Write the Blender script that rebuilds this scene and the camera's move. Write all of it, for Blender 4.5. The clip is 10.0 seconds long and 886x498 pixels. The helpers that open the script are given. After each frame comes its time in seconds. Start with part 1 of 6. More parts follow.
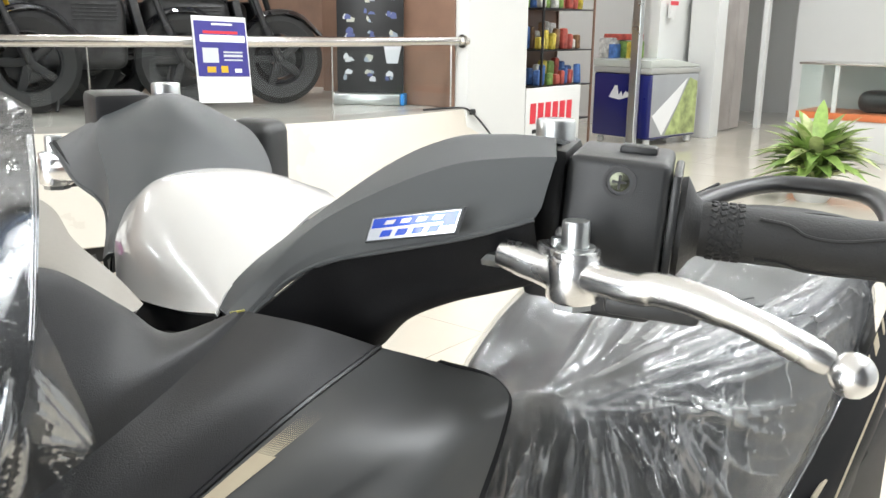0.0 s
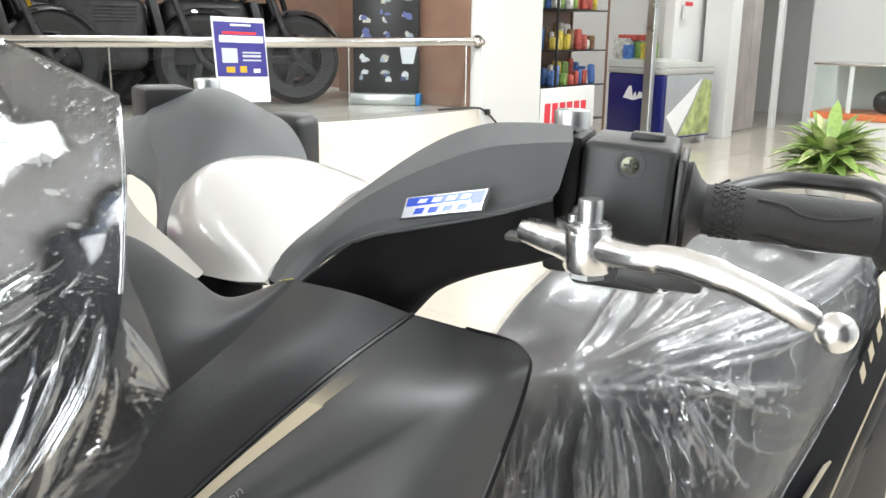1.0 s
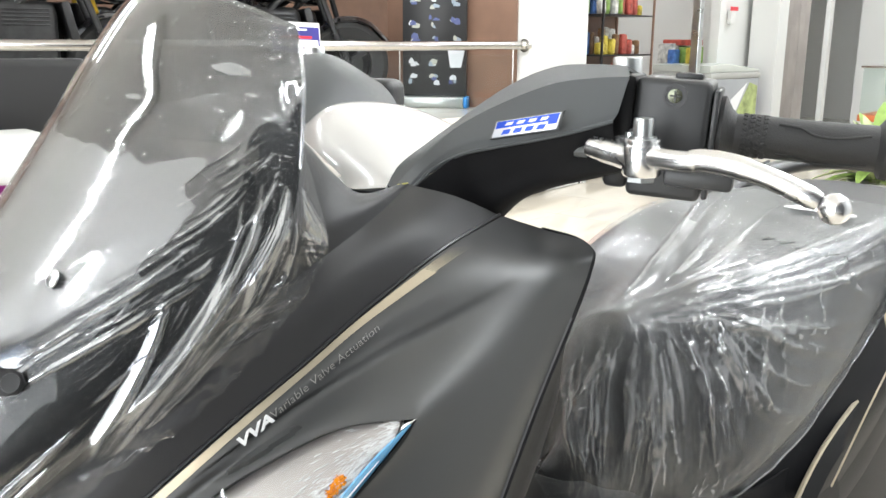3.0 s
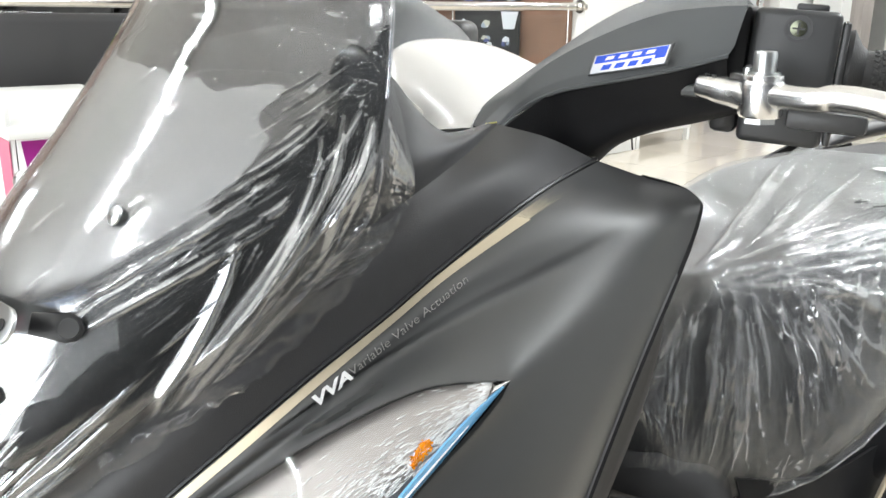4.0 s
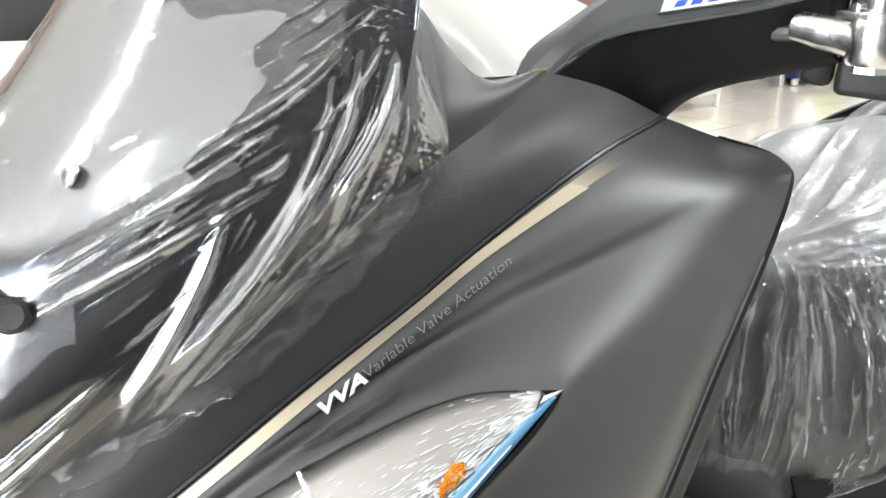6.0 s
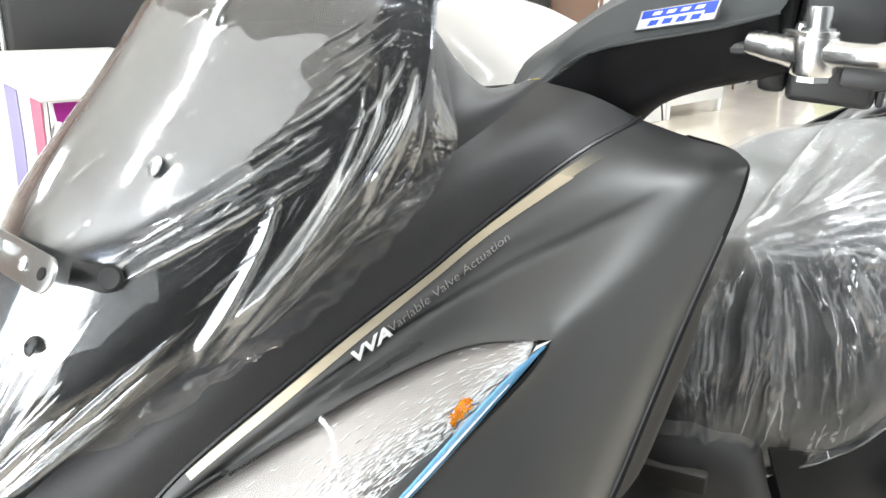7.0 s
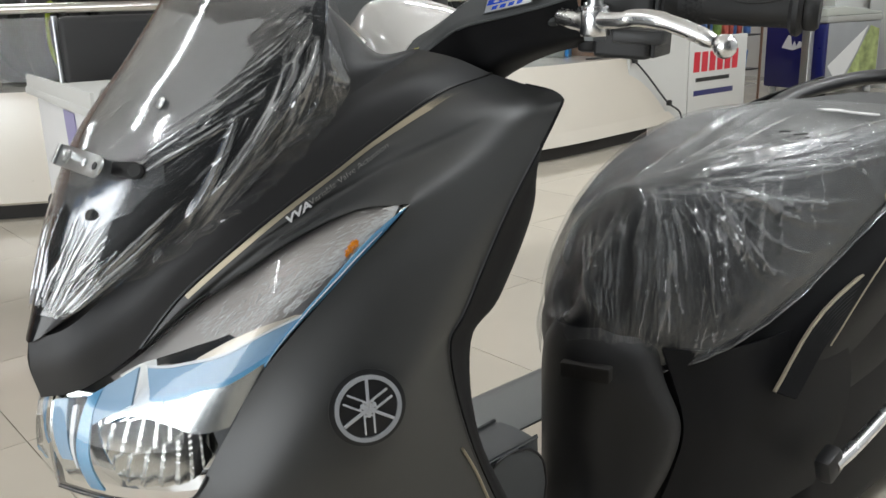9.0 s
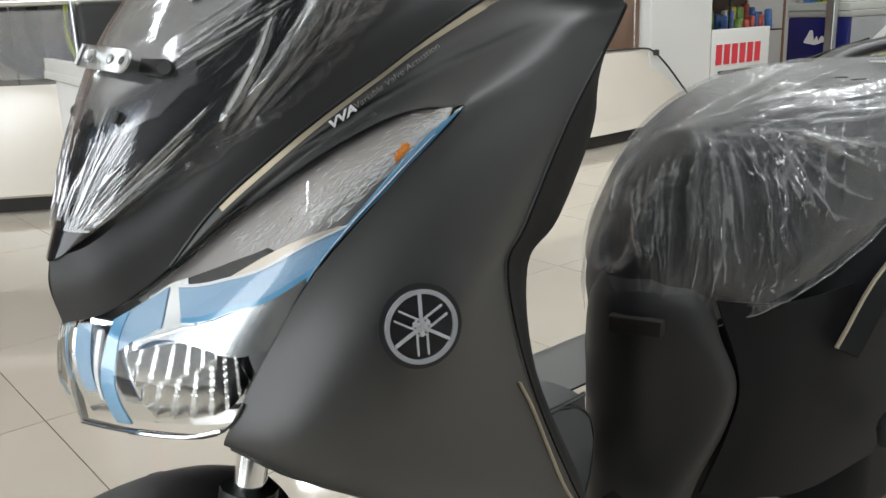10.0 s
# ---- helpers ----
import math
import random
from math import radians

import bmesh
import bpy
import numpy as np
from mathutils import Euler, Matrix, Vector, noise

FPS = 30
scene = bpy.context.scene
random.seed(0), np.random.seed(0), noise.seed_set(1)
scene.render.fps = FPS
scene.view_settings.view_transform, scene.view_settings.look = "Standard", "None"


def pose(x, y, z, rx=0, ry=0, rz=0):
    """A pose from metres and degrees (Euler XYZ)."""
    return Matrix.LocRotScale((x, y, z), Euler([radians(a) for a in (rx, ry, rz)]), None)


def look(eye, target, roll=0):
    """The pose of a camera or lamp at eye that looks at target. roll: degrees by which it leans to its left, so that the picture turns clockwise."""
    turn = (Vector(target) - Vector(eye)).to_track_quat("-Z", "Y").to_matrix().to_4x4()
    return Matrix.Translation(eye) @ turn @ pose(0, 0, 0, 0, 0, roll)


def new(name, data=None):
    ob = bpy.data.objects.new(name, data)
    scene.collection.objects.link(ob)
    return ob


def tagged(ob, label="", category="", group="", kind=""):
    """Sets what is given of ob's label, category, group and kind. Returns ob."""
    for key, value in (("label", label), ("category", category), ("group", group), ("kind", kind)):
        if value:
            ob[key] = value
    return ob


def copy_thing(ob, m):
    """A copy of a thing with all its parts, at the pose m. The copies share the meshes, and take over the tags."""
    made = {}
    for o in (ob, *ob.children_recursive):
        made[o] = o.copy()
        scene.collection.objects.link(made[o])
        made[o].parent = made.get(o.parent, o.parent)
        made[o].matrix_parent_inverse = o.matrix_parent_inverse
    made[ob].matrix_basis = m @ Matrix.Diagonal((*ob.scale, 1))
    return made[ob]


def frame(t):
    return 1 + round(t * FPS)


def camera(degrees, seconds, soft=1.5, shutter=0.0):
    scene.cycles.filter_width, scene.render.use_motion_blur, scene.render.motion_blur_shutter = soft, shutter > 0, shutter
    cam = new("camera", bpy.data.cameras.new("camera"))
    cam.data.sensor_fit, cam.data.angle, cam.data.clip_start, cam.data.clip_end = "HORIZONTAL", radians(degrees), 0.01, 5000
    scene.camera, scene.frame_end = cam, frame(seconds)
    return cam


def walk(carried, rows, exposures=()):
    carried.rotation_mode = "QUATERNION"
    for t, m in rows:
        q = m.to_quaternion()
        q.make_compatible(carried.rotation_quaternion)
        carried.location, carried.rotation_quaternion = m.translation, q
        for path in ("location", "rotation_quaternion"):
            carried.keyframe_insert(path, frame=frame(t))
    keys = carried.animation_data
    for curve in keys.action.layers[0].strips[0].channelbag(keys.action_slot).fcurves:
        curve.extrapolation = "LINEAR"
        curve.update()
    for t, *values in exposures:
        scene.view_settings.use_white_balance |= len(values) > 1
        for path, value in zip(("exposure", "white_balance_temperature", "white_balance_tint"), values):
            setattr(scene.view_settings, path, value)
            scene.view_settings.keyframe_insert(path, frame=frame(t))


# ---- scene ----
cam = camera(53.3, 10.0)
PATH = [
    (0, (0.4896, -0.4684, 1.1256), (-0.1095, 0.2942, 0.8816), 0.76),
    (0.5, (0.5004, -0.4905, 1.1251), (-0.1051, 0.2670, 0.8813), 0.77),
    (1, (0.5171, -0.5169, 1.1238), (-0.0939, 0.2365, 0.8806), 0.73),
    (1.5, (0.5406, -0.5494, 1.1198), (-0.0763, 0.1998, 0.8783), 0.61),
    (2, (0.5614, -0.5821, 1.1161), (-0.0613, 0.1630, 0.8772), 0.54),
    (2.5, (0.5816, -0.6255, 1.1058), (-0.0525, 0.1114, 0.8714), 0.50),
    (3, (0.5933, -0.6581, 1.0856), (-0.0554, 0.0664, 0.8525), 0.37),
    (3.2, (0.5918, -0.6693, 1.0788), (-0.0657, 0.0461, 0.8423), 0.19),
    (4.5, (0.4883, -0.6104, 1.0448), (-0.1957, 0.0615, 0.7606), 1.00),
    (5, (0.4581, -0.5805, 1.0327), (-0.2266, 0.0880, 0.7425), 1.07),
    (5.2, (0.4493, -0.5659, 1.0311), (-0.2390, 0.0958, 0.7338), 0.98),
    (6.5, (0.4799, -0.5995, 1.0405), (-0.2033, 0.0615, 0.7302), 1.47),
    (7, (0.5226, -0.6415, 1.0472), (-0.1677, 0.0157, 0.7445), 1.10),
    (7.5, (0.5829, -0.6761, 1.0453), (-0.1054, -0.0133, 0.7503), 0.65),
    (8, (0.6428, -0.6876, 1.0446), (-0.0568, -0.0320, 0.7607), -0.92),
    (8.5, (0.7446, -0.7177, 1.0445), (0.0253, -0.0826, 0.7628), -1.44),
    (9, (0.8353, -0.7549, 1.0249), (0.1016, -0.1327, 0.7521), -1.65),
    (9.5, (0.8149, -0.7618, 0.9653), (0.0727, -0.1468, 0.6989), -1.85),
    (10, (0.7758, -0.7547, 0.9279), (0.0301, -0.1432, 0.6633), -2.09),
]

walk(cam, [(t, look(eye, target, roll)) for t, eye, target, roll in PATH],
     exposures=[(0.0, 0.32), (3.0, 0.48), (4.3, 0.43), (5.2, 0.42), (6.3, 0.70), (7.4, 0.52), (8.2, -0.13), (8.6, -0.68), (10.0, -0.56)])

# ---- light: showroom tubes on the ceiling, daylight through the shop front ----
world = bpy.data.worlds.new("world")
scene.world = world
world.use_nodes = True
wn = world.node_tree
sky = wn.nodes.new("ShaderNodeTexSky")
sky.sky_type, sky.sun_disc = "NISHITA", False
sky.sun_elevation, sky.sun_rotation = radians(48), radians(150)
wn.links.new(sky.outputs[0], wn.nodes["Background"].inputs[0])
wn.nodes["Background"].inputs[1].default_value = 0.12


def area_lamp(name, place, size_x, size_y, watts, colour, rx=0, rz=0):
    lamp = bpy.data.lights.new(name, "AREA")
    lamp.shape, lamp.size, lamp.size_y, lamp.energy, lamp.color = "RECTANGLE", size_x, size_y, watts, colour
    ob = new(name, lamp)
    ob.matrix_basis = pose(*place, rx, 0, rz)
    return ob


CEILING_Z = 3.0
# x, y of the middle and the turn of each batten
TUBES = [(x, y, 0) for x in (-5.2, -2.6, 1.5) for y in (3.0, 6.0, 9.0)] + [(-5.2, 0.2, 0), (-5.2, -2.6, 0), (1.2, 0.9, 0)] \
    + [(0.1, y, 0) for y in (3.0, 6.0, 9.0)] + [(-1.62, -1.45, 42), (-0.76, -2.40, 42), (0.95, -3.5, 38)]
for tx, ty, turn in TUBES:
    area_lamp("tube_light", (tx, ty, CEILING_Z - 0.075), 0.05 if turn else 0.09, 1.25, 14 if turn else 30 if ty > 5 else 46, (0.93, 0.97, 1.0), rz=turn)
# the open shop front lets the sky in
area_lamp("shopfront_light", (0.0, -5.3, 1.25), 5.0, 2.2, 250, (0.95, 0.98, 1.0), rx=-90, rz=180)


# ---- materials ----
def material(name, colour, rough=0.5, metal=0.0, vary=0.06, grain=0.0, grain_scale=400.0, stain_scale=3.0, coat=0.0,
             rough_vary=0.08, spec=0.5, wave=0.0):
    """A surface with tone variation at two scales and a fine relief."""
    m = bpy.data.materials.new(name)
    m.use_nodes = True
    nt = m.node_tree
    b = nt.nodes["Principled BSDF"]
    b.inputs["Metallic"].default_value = metal
    b.inputs["Specular IOR Level"].default_value = spec
    b.inputs["Coat Weight"].default_value = coat
    b.inputs["Coat Roughness"].default_value = 0.04
    tc = nt.nodes.new("ShaderNodeTexCoord")
    big, small = nt.nodes.new("ShaderNodeTexNoise"), nt.nodes.new("ShaderNodeTexNoise")
    big.inputs["Scale"].default_value, big.inputs["Detail"].default_value = stain_scale, 6
    small.inputs["Scale"].default_value, small.inputs["Detail"].default_value = grain_scale, 3
    for n in (big, small):
        nt.links.new(tc.outputs["Object"], n.inputs["Vector"])
    mix = nt.nodes.new("ShaderNodeMath")
    mix.operation = "MULTIPLY_ADD"
    nt.links.new(small.outputs["Fac"], mix.inputs[0])
    mix.inputs[1].default_value = 0.35
    nt.links.new(big.outputs["Fac"], mix.inputs[2])
    ramp = nt.nodes.new("ShaderNodeValToRGB")
    lo, hi = ([max(0.0, c * (1 + s * vary)) for c in colour] for s in (-1, 1))
    ramp.color_ramp.elements[0].position, ramp.color_ramp.elements[1].position = 0.4, 0.95
    ramp.color_ramp.elements[0].color, ramp.color_ramp.elements[1].color = (*lo, 1), (*hi, 1)
    nt.links.new(mix.outputs[0], ramp.inputs[0])
    nt.links.new(ramp.outputs[0], b.inputs["Base Color"])
    rr = nt.nodes.new("ShaderNodeMapRange")
    rr.inputs["To Min"].default_value, rr.inputs["To Max"].default_value = max(0.0, rough - rough_vary), min(1.0, rough + rough_vary)
    nt.links.new(big.outputs["Fac"], rr.inputs["Value"])
    nt.links.new(rr.outputs[0], b.inputs["Roughness"])
    if grain or wave:
        bump = nt.nodes.new("ShaderNodeBump")
        bump.inputs["Distance"].default_value = 0.001
        bump.inputs["Strength"].default_value = grain or wave
        nt.links.new((small if grain else big).outputs["Fac"], bump.inputs["Height"])
        nt.links.new(bump.outputs[0], b.inputs["Normal"])
    return m


def film(name, tint, haze, scale, strength, gloss=1.0, streak=(1.0, 1.0, 1.0), rough=0.06, patch=0.0, on_uv=False, slant=0.95):
    """Clear plastic sheet: see-through, with creases that catch the lamps and a little milky haze."""
    m = bpy.data.materials.new(name)
    m.use_nodes = True
    nt = m.node_tree
    nt.nodes.remove(nt.nodes["Principled BSDF"])
    out = nt.nodes["Material Output"]
    tc = nt.nodes.new("ShaderNodeTexCoord")
    mp = nt.nodes.new("ShaderNodeMapping")
    mp.inputs["Scale"].default_value = streak
    nt.links.new(tc.outputs["UV" if on_uv else "Object"], mp.inputs[0])
    n1, n2 = nt.nodes.new("ShaderNodeTexNoise"), nt.nodes.new("ShaderNodeTexNoise")
    for n, s, d in ((n1, scale, 5.0), (n2, scale * 0.22, 3.0)):
        n.inputs["Scale"].default_value, n.inputs["Detail"].default_value = s, d
        n.inputs["Distortion"].default_value = 1.2
        nt.links.new(mp.outputs[0], n.inputs["Vector"])
    bump = nt.nodes.new("ShaderNodeBump")
    bump.inputs["Strength"].default_value, bump.inputs["Distance"].default_value = strength, 0.004
    nt.links.new(n1.outputs["Fac"], bump.inputs["Height"])
    tr, gl, df = nt.nodes.new("ShaderNodeBsdfTransparent"), nt.nodes.new("ShaderNodeBsdfGlossy"), nt.nodes.new("ShaderNodeBsdfDiffuse")
    tr.inputs[0].default_value = (*tint, 1)
    gl.inputs[0].default_value, gl.inputs["Roughness"].default_value = (1, 1, 1, 1), rough
    df.inputs[0].default_value = (0.75, 0.77, 0.78, 1)
    nt.links.new(bump.outputs[0], gl.inputs["Normal"])
    hz = nt.nodes.new("ShaderNodeMapRange")
    hz.inputs["From Min"].default_value, hz.inputs["From Max"].default_value = 0.42, 0.62
    hz.inputs["To Min"].default_value, hz.inputs["To Max"].default_value = haze * (1 - patch), haze * (1 + patch)
    nt.links.new(n2.outputs["Fac"], hz.inputs["Value"])
    m1 = nt.nodes.new("ShaderNodeMixShader")
    nt.links.new(hz.outputs[0], m1.inputs[0])
    nt.links.new(tr.outputs[0], m1.inputs[1]), nt.links.new(df.outputs[0], m1.inputs[2])
    fr = nt.nodes.new("ShaderNodeLayerWeight")
    fr.inputs["Blend"].default_value = 0.5
    nt.links.new(bump.outputs[0], fr.inputs["Normal"])
    p5, fs = nt.nodes.new("ShaderNodeMath"), nt.nodes.new("ShaderNodeMath")
    p5.operation, fs.operation = "POWER", "MULTIPLY_ADD"
    p5.inputs[1].default_value = 4.0
    fs.inputs[1].default_value, fs.inputs[2].default_value = slant, 0.045 * gloss
    nt.links.new(fr.outputs["Facing"], p5.inputs[0])
    nt.links.new(p5.outputs[0], fs.inputs[0])
    m2 = nt.nodes.new("ShaderNodeMixShader")
    fs.use_clamp = True
    nt.links.new(fs.outputs[0], m2.inputs[0])
    nt.links.new(m1.outputs[0], m2.inputs[1]), nt.links.new(gl.outputs[0], m2.inputs[2])
    nt.links.new(m2.outputs[0], out.inputs[0])
    return m


M_MATT = material("matt_black_paint", (0.028, 0.0288, 0.029), 0.47, vary=0.1, spec=0.95, grain=0.08, grain_scale=1800, rough_vary=0.04)
M_COWL = material("black_textured_plastic", (0.025, 0.025, 0.026), 0.5, vary=0.1, grain=0.25, grain_scale=1400)
# darkened black plastic: shade inside and under the body put into the colour
M_UNDER = material("shaded_black_plastic", (0.010, 0.010, 0.011), 0.6, spec=0.2, grain=0.2, grain_scale=900)
M_GREY = material("dark_grey_plastic", (0.075, 0.08, 0.083), 0.45, vary=0.06, grain=0.3, grain_scale=2200, rough_vary=0.04)
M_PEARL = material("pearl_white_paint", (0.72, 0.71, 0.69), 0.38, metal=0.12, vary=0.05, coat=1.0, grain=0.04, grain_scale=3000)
# the same pearl, with the visor's shade put into a darker colour
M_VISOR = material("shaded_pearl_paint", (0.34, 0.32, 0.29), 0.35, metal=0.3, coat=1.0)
M_EDGE = material("bare_panel_edge", (0.10, 0.10, 0.105), 0.4)
M_RUBBER = material("black_rubber", (0.018, 0.018, 0.018), 0.6, grain=0.4, grain_scale=700)
M_SWITCH = material("black_switch_plastic", (0.028, 0.029, 0.03), 0.42, grain=0.2, grain_scale=1500)
M_ALU = material("polished_aluminium", (0.84, 0.84, 0.84), 0.26, metal=1.0, vary=0.05, wave=0.015, stain_scale=40)
M_ZINC = material("zinc_plated_steel", (0.6, 0.62, 0.62), 0.3, metal=1.0, vary=0.1)
M_CHROME = material("chrome_reflector", (0.85, 0.86, 0.87), 0.05, metal=1.0, vary=0.02)
M_FACET = material("frosted_chrome", (0.8, 0.82, 0.83), 0.2, metal=1.0, vary=0.03)
M_GOLD = material("champagne_decal", (0.5, 0.44, 0.33), 0.36, metal=0.6, vary=0.05)
M_PRINT = material("grey_print", (0.44, 0.43, 0.41), 0.36, metal=0.6)
M_BLUE = material("blue_enamel", (0.02, 0.07, 0.55), 0.2, coat=1.0)
M_SILVER = material("silver_enamel", (0.66, 0.68, 0.72), 0.22, metal=0.5, coat=1.0)
M_LIGHTBLUE = material("blue_light_guide", (0.16, 0.42, 0.68), 0.15, coat=1.0)
M_GUIDE = material("pale_blue_guide", (0.30, 0.48, 0.68), 0.2, coat=0.6, vary=0.15, grain=0.5, grain_scale=900)
M_SIGNAL = material("ribbed_signal_reflector", (0.36, 0.335, 0.32), 0.42, metal=0.6, vary=0.08)
# whitened so that the pads carry the reflector's glints in their colour
M_PILLOW = material("sparkle_white_plastic", (0.82, 0.82, 0.82), 0.2, metal=0.4, coat=1.0)
M_FLUTE = material("chrome_flutes", (0.70, 0.70, 0.68), 0.22, metal=1.0, vary=0.1, stain_scale=60)
M_WARM = material("warm_reflection_white", (0.72, 0.64, 0.54), 0.35, metal=0.3)
M_WHITE_LED = material("white_diffuser", (0.85, 0.87, 0.9), 0.25)
M_ORANGE = material("amber_bulb", (0.85, 0.3, 0.01), 0.2, coat=1.0)
M_LID = material("satin_grey_plastic", (0.15, 0.16, 0.16), 0.4, grain=0.2, grain_scale=1500)
M_SEAT = material("black_vinyl", (0.03, 0.03, 0.031), 0.5, grain=0.5, grain_scale=500)
M_WHITE = material("white_wall_paint", (0.66, 0.66, 0.64), 0.6, vary=0.03, stain_scale=1.2)
M_CREAM = material("cream_laminate", (0.66, 0.61, 0.53), 0.3, vary=0.03, stain_scale=2)
M_STEEL = material("brushed_steel_tube", (0.62, 0.6, 0.57), 0.22, metal=1.0)
M_FOOT = material("gloss_black_plastic", (0.010, 0.010, 0.011), 0.14)
M_BLACK = material("satin_black", (0.015, 0.015, 0.016), 0.4)
M_DARK = material("dark_kick_board", (0.02, 0.018, 0.016), 0.6)
M_PAPER = material("white_paper", (0.8, 0.8, 0.8), 0.6, vary=0.03)
M_PURPLE = material("indigo_print", (0.035, 0.03, 0.22), 0.4, vary=0.15, stain_scale=12)
M_NAVY = material("navy_enamel", (0.012, 0.016, 0.13), 0.3, coat=0.4)
M_RED = material("red_print", (0.65, 0.03, 0.05), 0.4)
M_WOOD = material("brown_laminate", (0.22, 0.13, 0.09), 0.4, vary=0.15, stain_scale=5)
M_CEIL = material("ceiling_paint", (0.86, 0.86, 0.85), 0.7, vary=0.03)
M_LIME = material("lime_paint", (0.5, 0.62, 0.02), 0.35)
M_SMOKE = film("smoked_screen", (0.07, 0.074, 0.078), 0.012, 3.0, 0.0, gloss=2.0, rough=0.015)
M_WRAP = film("loose_clear_film", (0.96, 0.965, 0.97), 0.014, 9.0, 0.012, gloss=1.6, streak=(3.0, 0.6, 1), rough=0.045, patch=0.9, on_uv=True)
M_HEM = film("torn_film_hem", (0.95, 0.955, 0.96), 0.005, 9.0, 0.15, gloss=1.6, streak=(1.5, 1, 1), rough=0.05, patch=0.8, on_uv=True)
# brighter film for the fold strips: glints put in as haze and gloss
M_FOLD = film("fold_glint_film", (0.88, 0.89, 0.90), 0.12, 14.0, 0.04, gloss=5.0, streak=(3.0, 0.6, 1), rough=0.13, patch=0.6, on_uv=True)
M_SEATFOLD = film("bag_glint_film", (0.88, 0.89, 0.90), 0.15, 20.0, 0.1, gloss=2.6, streak=(2.0, 1.2, 1), rough=0.13, patch=0.6, on_uv=True, slant=0.4)
M_SPECK = film("trapped_air_specks", (0.9, 0.91, 0.92), 0.16, 30.0, 0.05, gloss=3.0, rough=0.10, patch=0.6)
# the haze here puts the pale room reflection over the air gap into the colour
M_AIRGAP = film("film_with_air_behind", (0.9, 0.91, 0.92), 0.13, 9.0, 0.03, gloss=3.2, rough=0.12, patch=0.35)
M_SEATFILM = film("crumpled_clear_film", (0.93, 0.94, 0.95), 0.045, 20.0, 0.25, gloss=1.2, streak=(2.0, 1.2, 1), rough=0.19, patch=0.7, on_uv=True, slant=0.28)
M_LENS = film("clear_lamp_lens", (0.97, 0.98, 0.98), 0.0, 3.0, 0.0, gloss=0.7, rough=0.03)
M_GLASS = film("clear_glass", (0.93, 0.96, 0.95), 0.0, 3.0, 0.0, gloss=0.8, rough=0.01, slant=0.2)


# ---- mesh helpers ----
def empty(name, place=(0, 0, 0)):
    ob = new(name)
    ob.matrix_basis = Matrix.Translation(place)
    return ob


def finish(name, bm, mat, smooth=40):
    me = bpy.data.meshes.new(name)
    bmesh.ops.recalc_face_normals(bm, faces=bm.faces)
    bm.to_mesh(me)
    bm.free()
    if mat:
        me.materials.append(mat)
    if smooth:
        me.polygons.foreach_set("use_smooth", [True] * len(me.polygons))
        me.set_sharp_from_angle(angle=radians(smooth))
    return me


def solid(name, bm, mat, smooth=40):
    return new(name, finish(name, bm, mat, smooth))


def part(name, bm, mat, parent, label="", smooth=40):
    """Links a bmesh as one mesh object under a thing or a part."""
    ob = solid(name, bm, mat, smooth)
    ob.parent = parent
    if parent.type == "EMPTY":
        ob.matrix_parent_inverse = parent.matrix_basis.inverted()
    return tagged(ob, label) if label else ob


def spline(pts, n):
    """A smooth line through pts, n steps to a span."""
    p = [Vector(q) for q in pts]
    p = [2 * p[0] - p[1], *p, 2 * p[-1] - p[-2]]
    out = []
    for i in range(1, len(p) - 2):
        a, b, c, d = p[i - 1:i + 3]
        for k in range(n):
            t = k / n
            out.append(0.5 * (2 * b + (c - a) * t + (2 * a - 5 * b + 4 * c - d) * t * t + (3 * b - 3 * c + d - a) * t ** 3))
    out.append(p[-2])
    return out


def surface(rows, nu=6, nv=6):
    """A grid of points on the smooth sheet through rows of control points."""
    lines = [spline(r, nu) for r in rows]
    columns = [spline(c, nv) for c in zip(*lines)]
    return [list(r) for r in zip(*columns)]


def sheet(grid, thick=0.0, ring=False, bm=None, core=None, uv=None):
    """Faces on a grid of points. thick: a second layer that far behind it, on the side of core (a point inside the thing)."""
    bm = bm or bmesh.new()
    nr, nc = len(grid), len(grid[0])
    pts = np.array([[tuple(p) for p in row] for row in grid], float)
    du, dv = np.gradient(pts, axis=1), np.gradient(pts, axis=0)
    if ring:
        du = (np.roll(pts, -1, 1) - np.roll(pts, 1, 1)) / 2
    nrm = np.cross(du, dv)
    size = np.linalg.norm(nrm, axis=2, keepdims=True)
    nrm = nrm / np.maximum(size, 1e-12)
    if core is not None and (nrm * (pts - np.array(tuple(core)))).sum() < 0:
        nrm = -nrm
    layers = [pts] if not thick else [pts, pts - nrm * abs(thick)] if core is not None else [pts, pts - nrm * thick]
    vs = [[[bm.verts.new(p) for p in row] for row in layer] for layer in layers]
    span = nc if ring else nc - 1

    def face(*v):
        v = list(dict.fromkeys(v))
        if len(v) > 2:
            try:
                return bm.faces.new(v)
            except ValueError:
                return None

    lay = bm.loops.layers.uv.new("UVMap") if uv else None
    for k, layer in enumerate(vs):
        for i in range(nr - 1):
            for j in range(span):
                q = (j + 1) % nc
                f = face(layer[i][j], layer[i][q], layer[i + 1][q], layer[i + 1][j])
                if lay and f:
                    for loop, (r, c) in zip(f.loops, ((i, j), (i, q), (i + 1, q), (i + 1, j))):
                        loop[lay].uv = uv[r][c]
    if thick:
        o, n = vs
        for j in range(span):
            q = (j + 1) % nc
            face(o[0][j], o[0][q], n[0][q], n[0][j])
            face(o[-1][j], o[-1][q], n[-1][q], n[-1][j])
        if not ring:
            for i in range(nr - 1):
                face(o[i][0], o[i + 1][0], n[i + 1][0], n[i][0])
                face(o[i][-1], o[i + 1][-1], n[i + 1][-1], n[i][-1])
    return bm


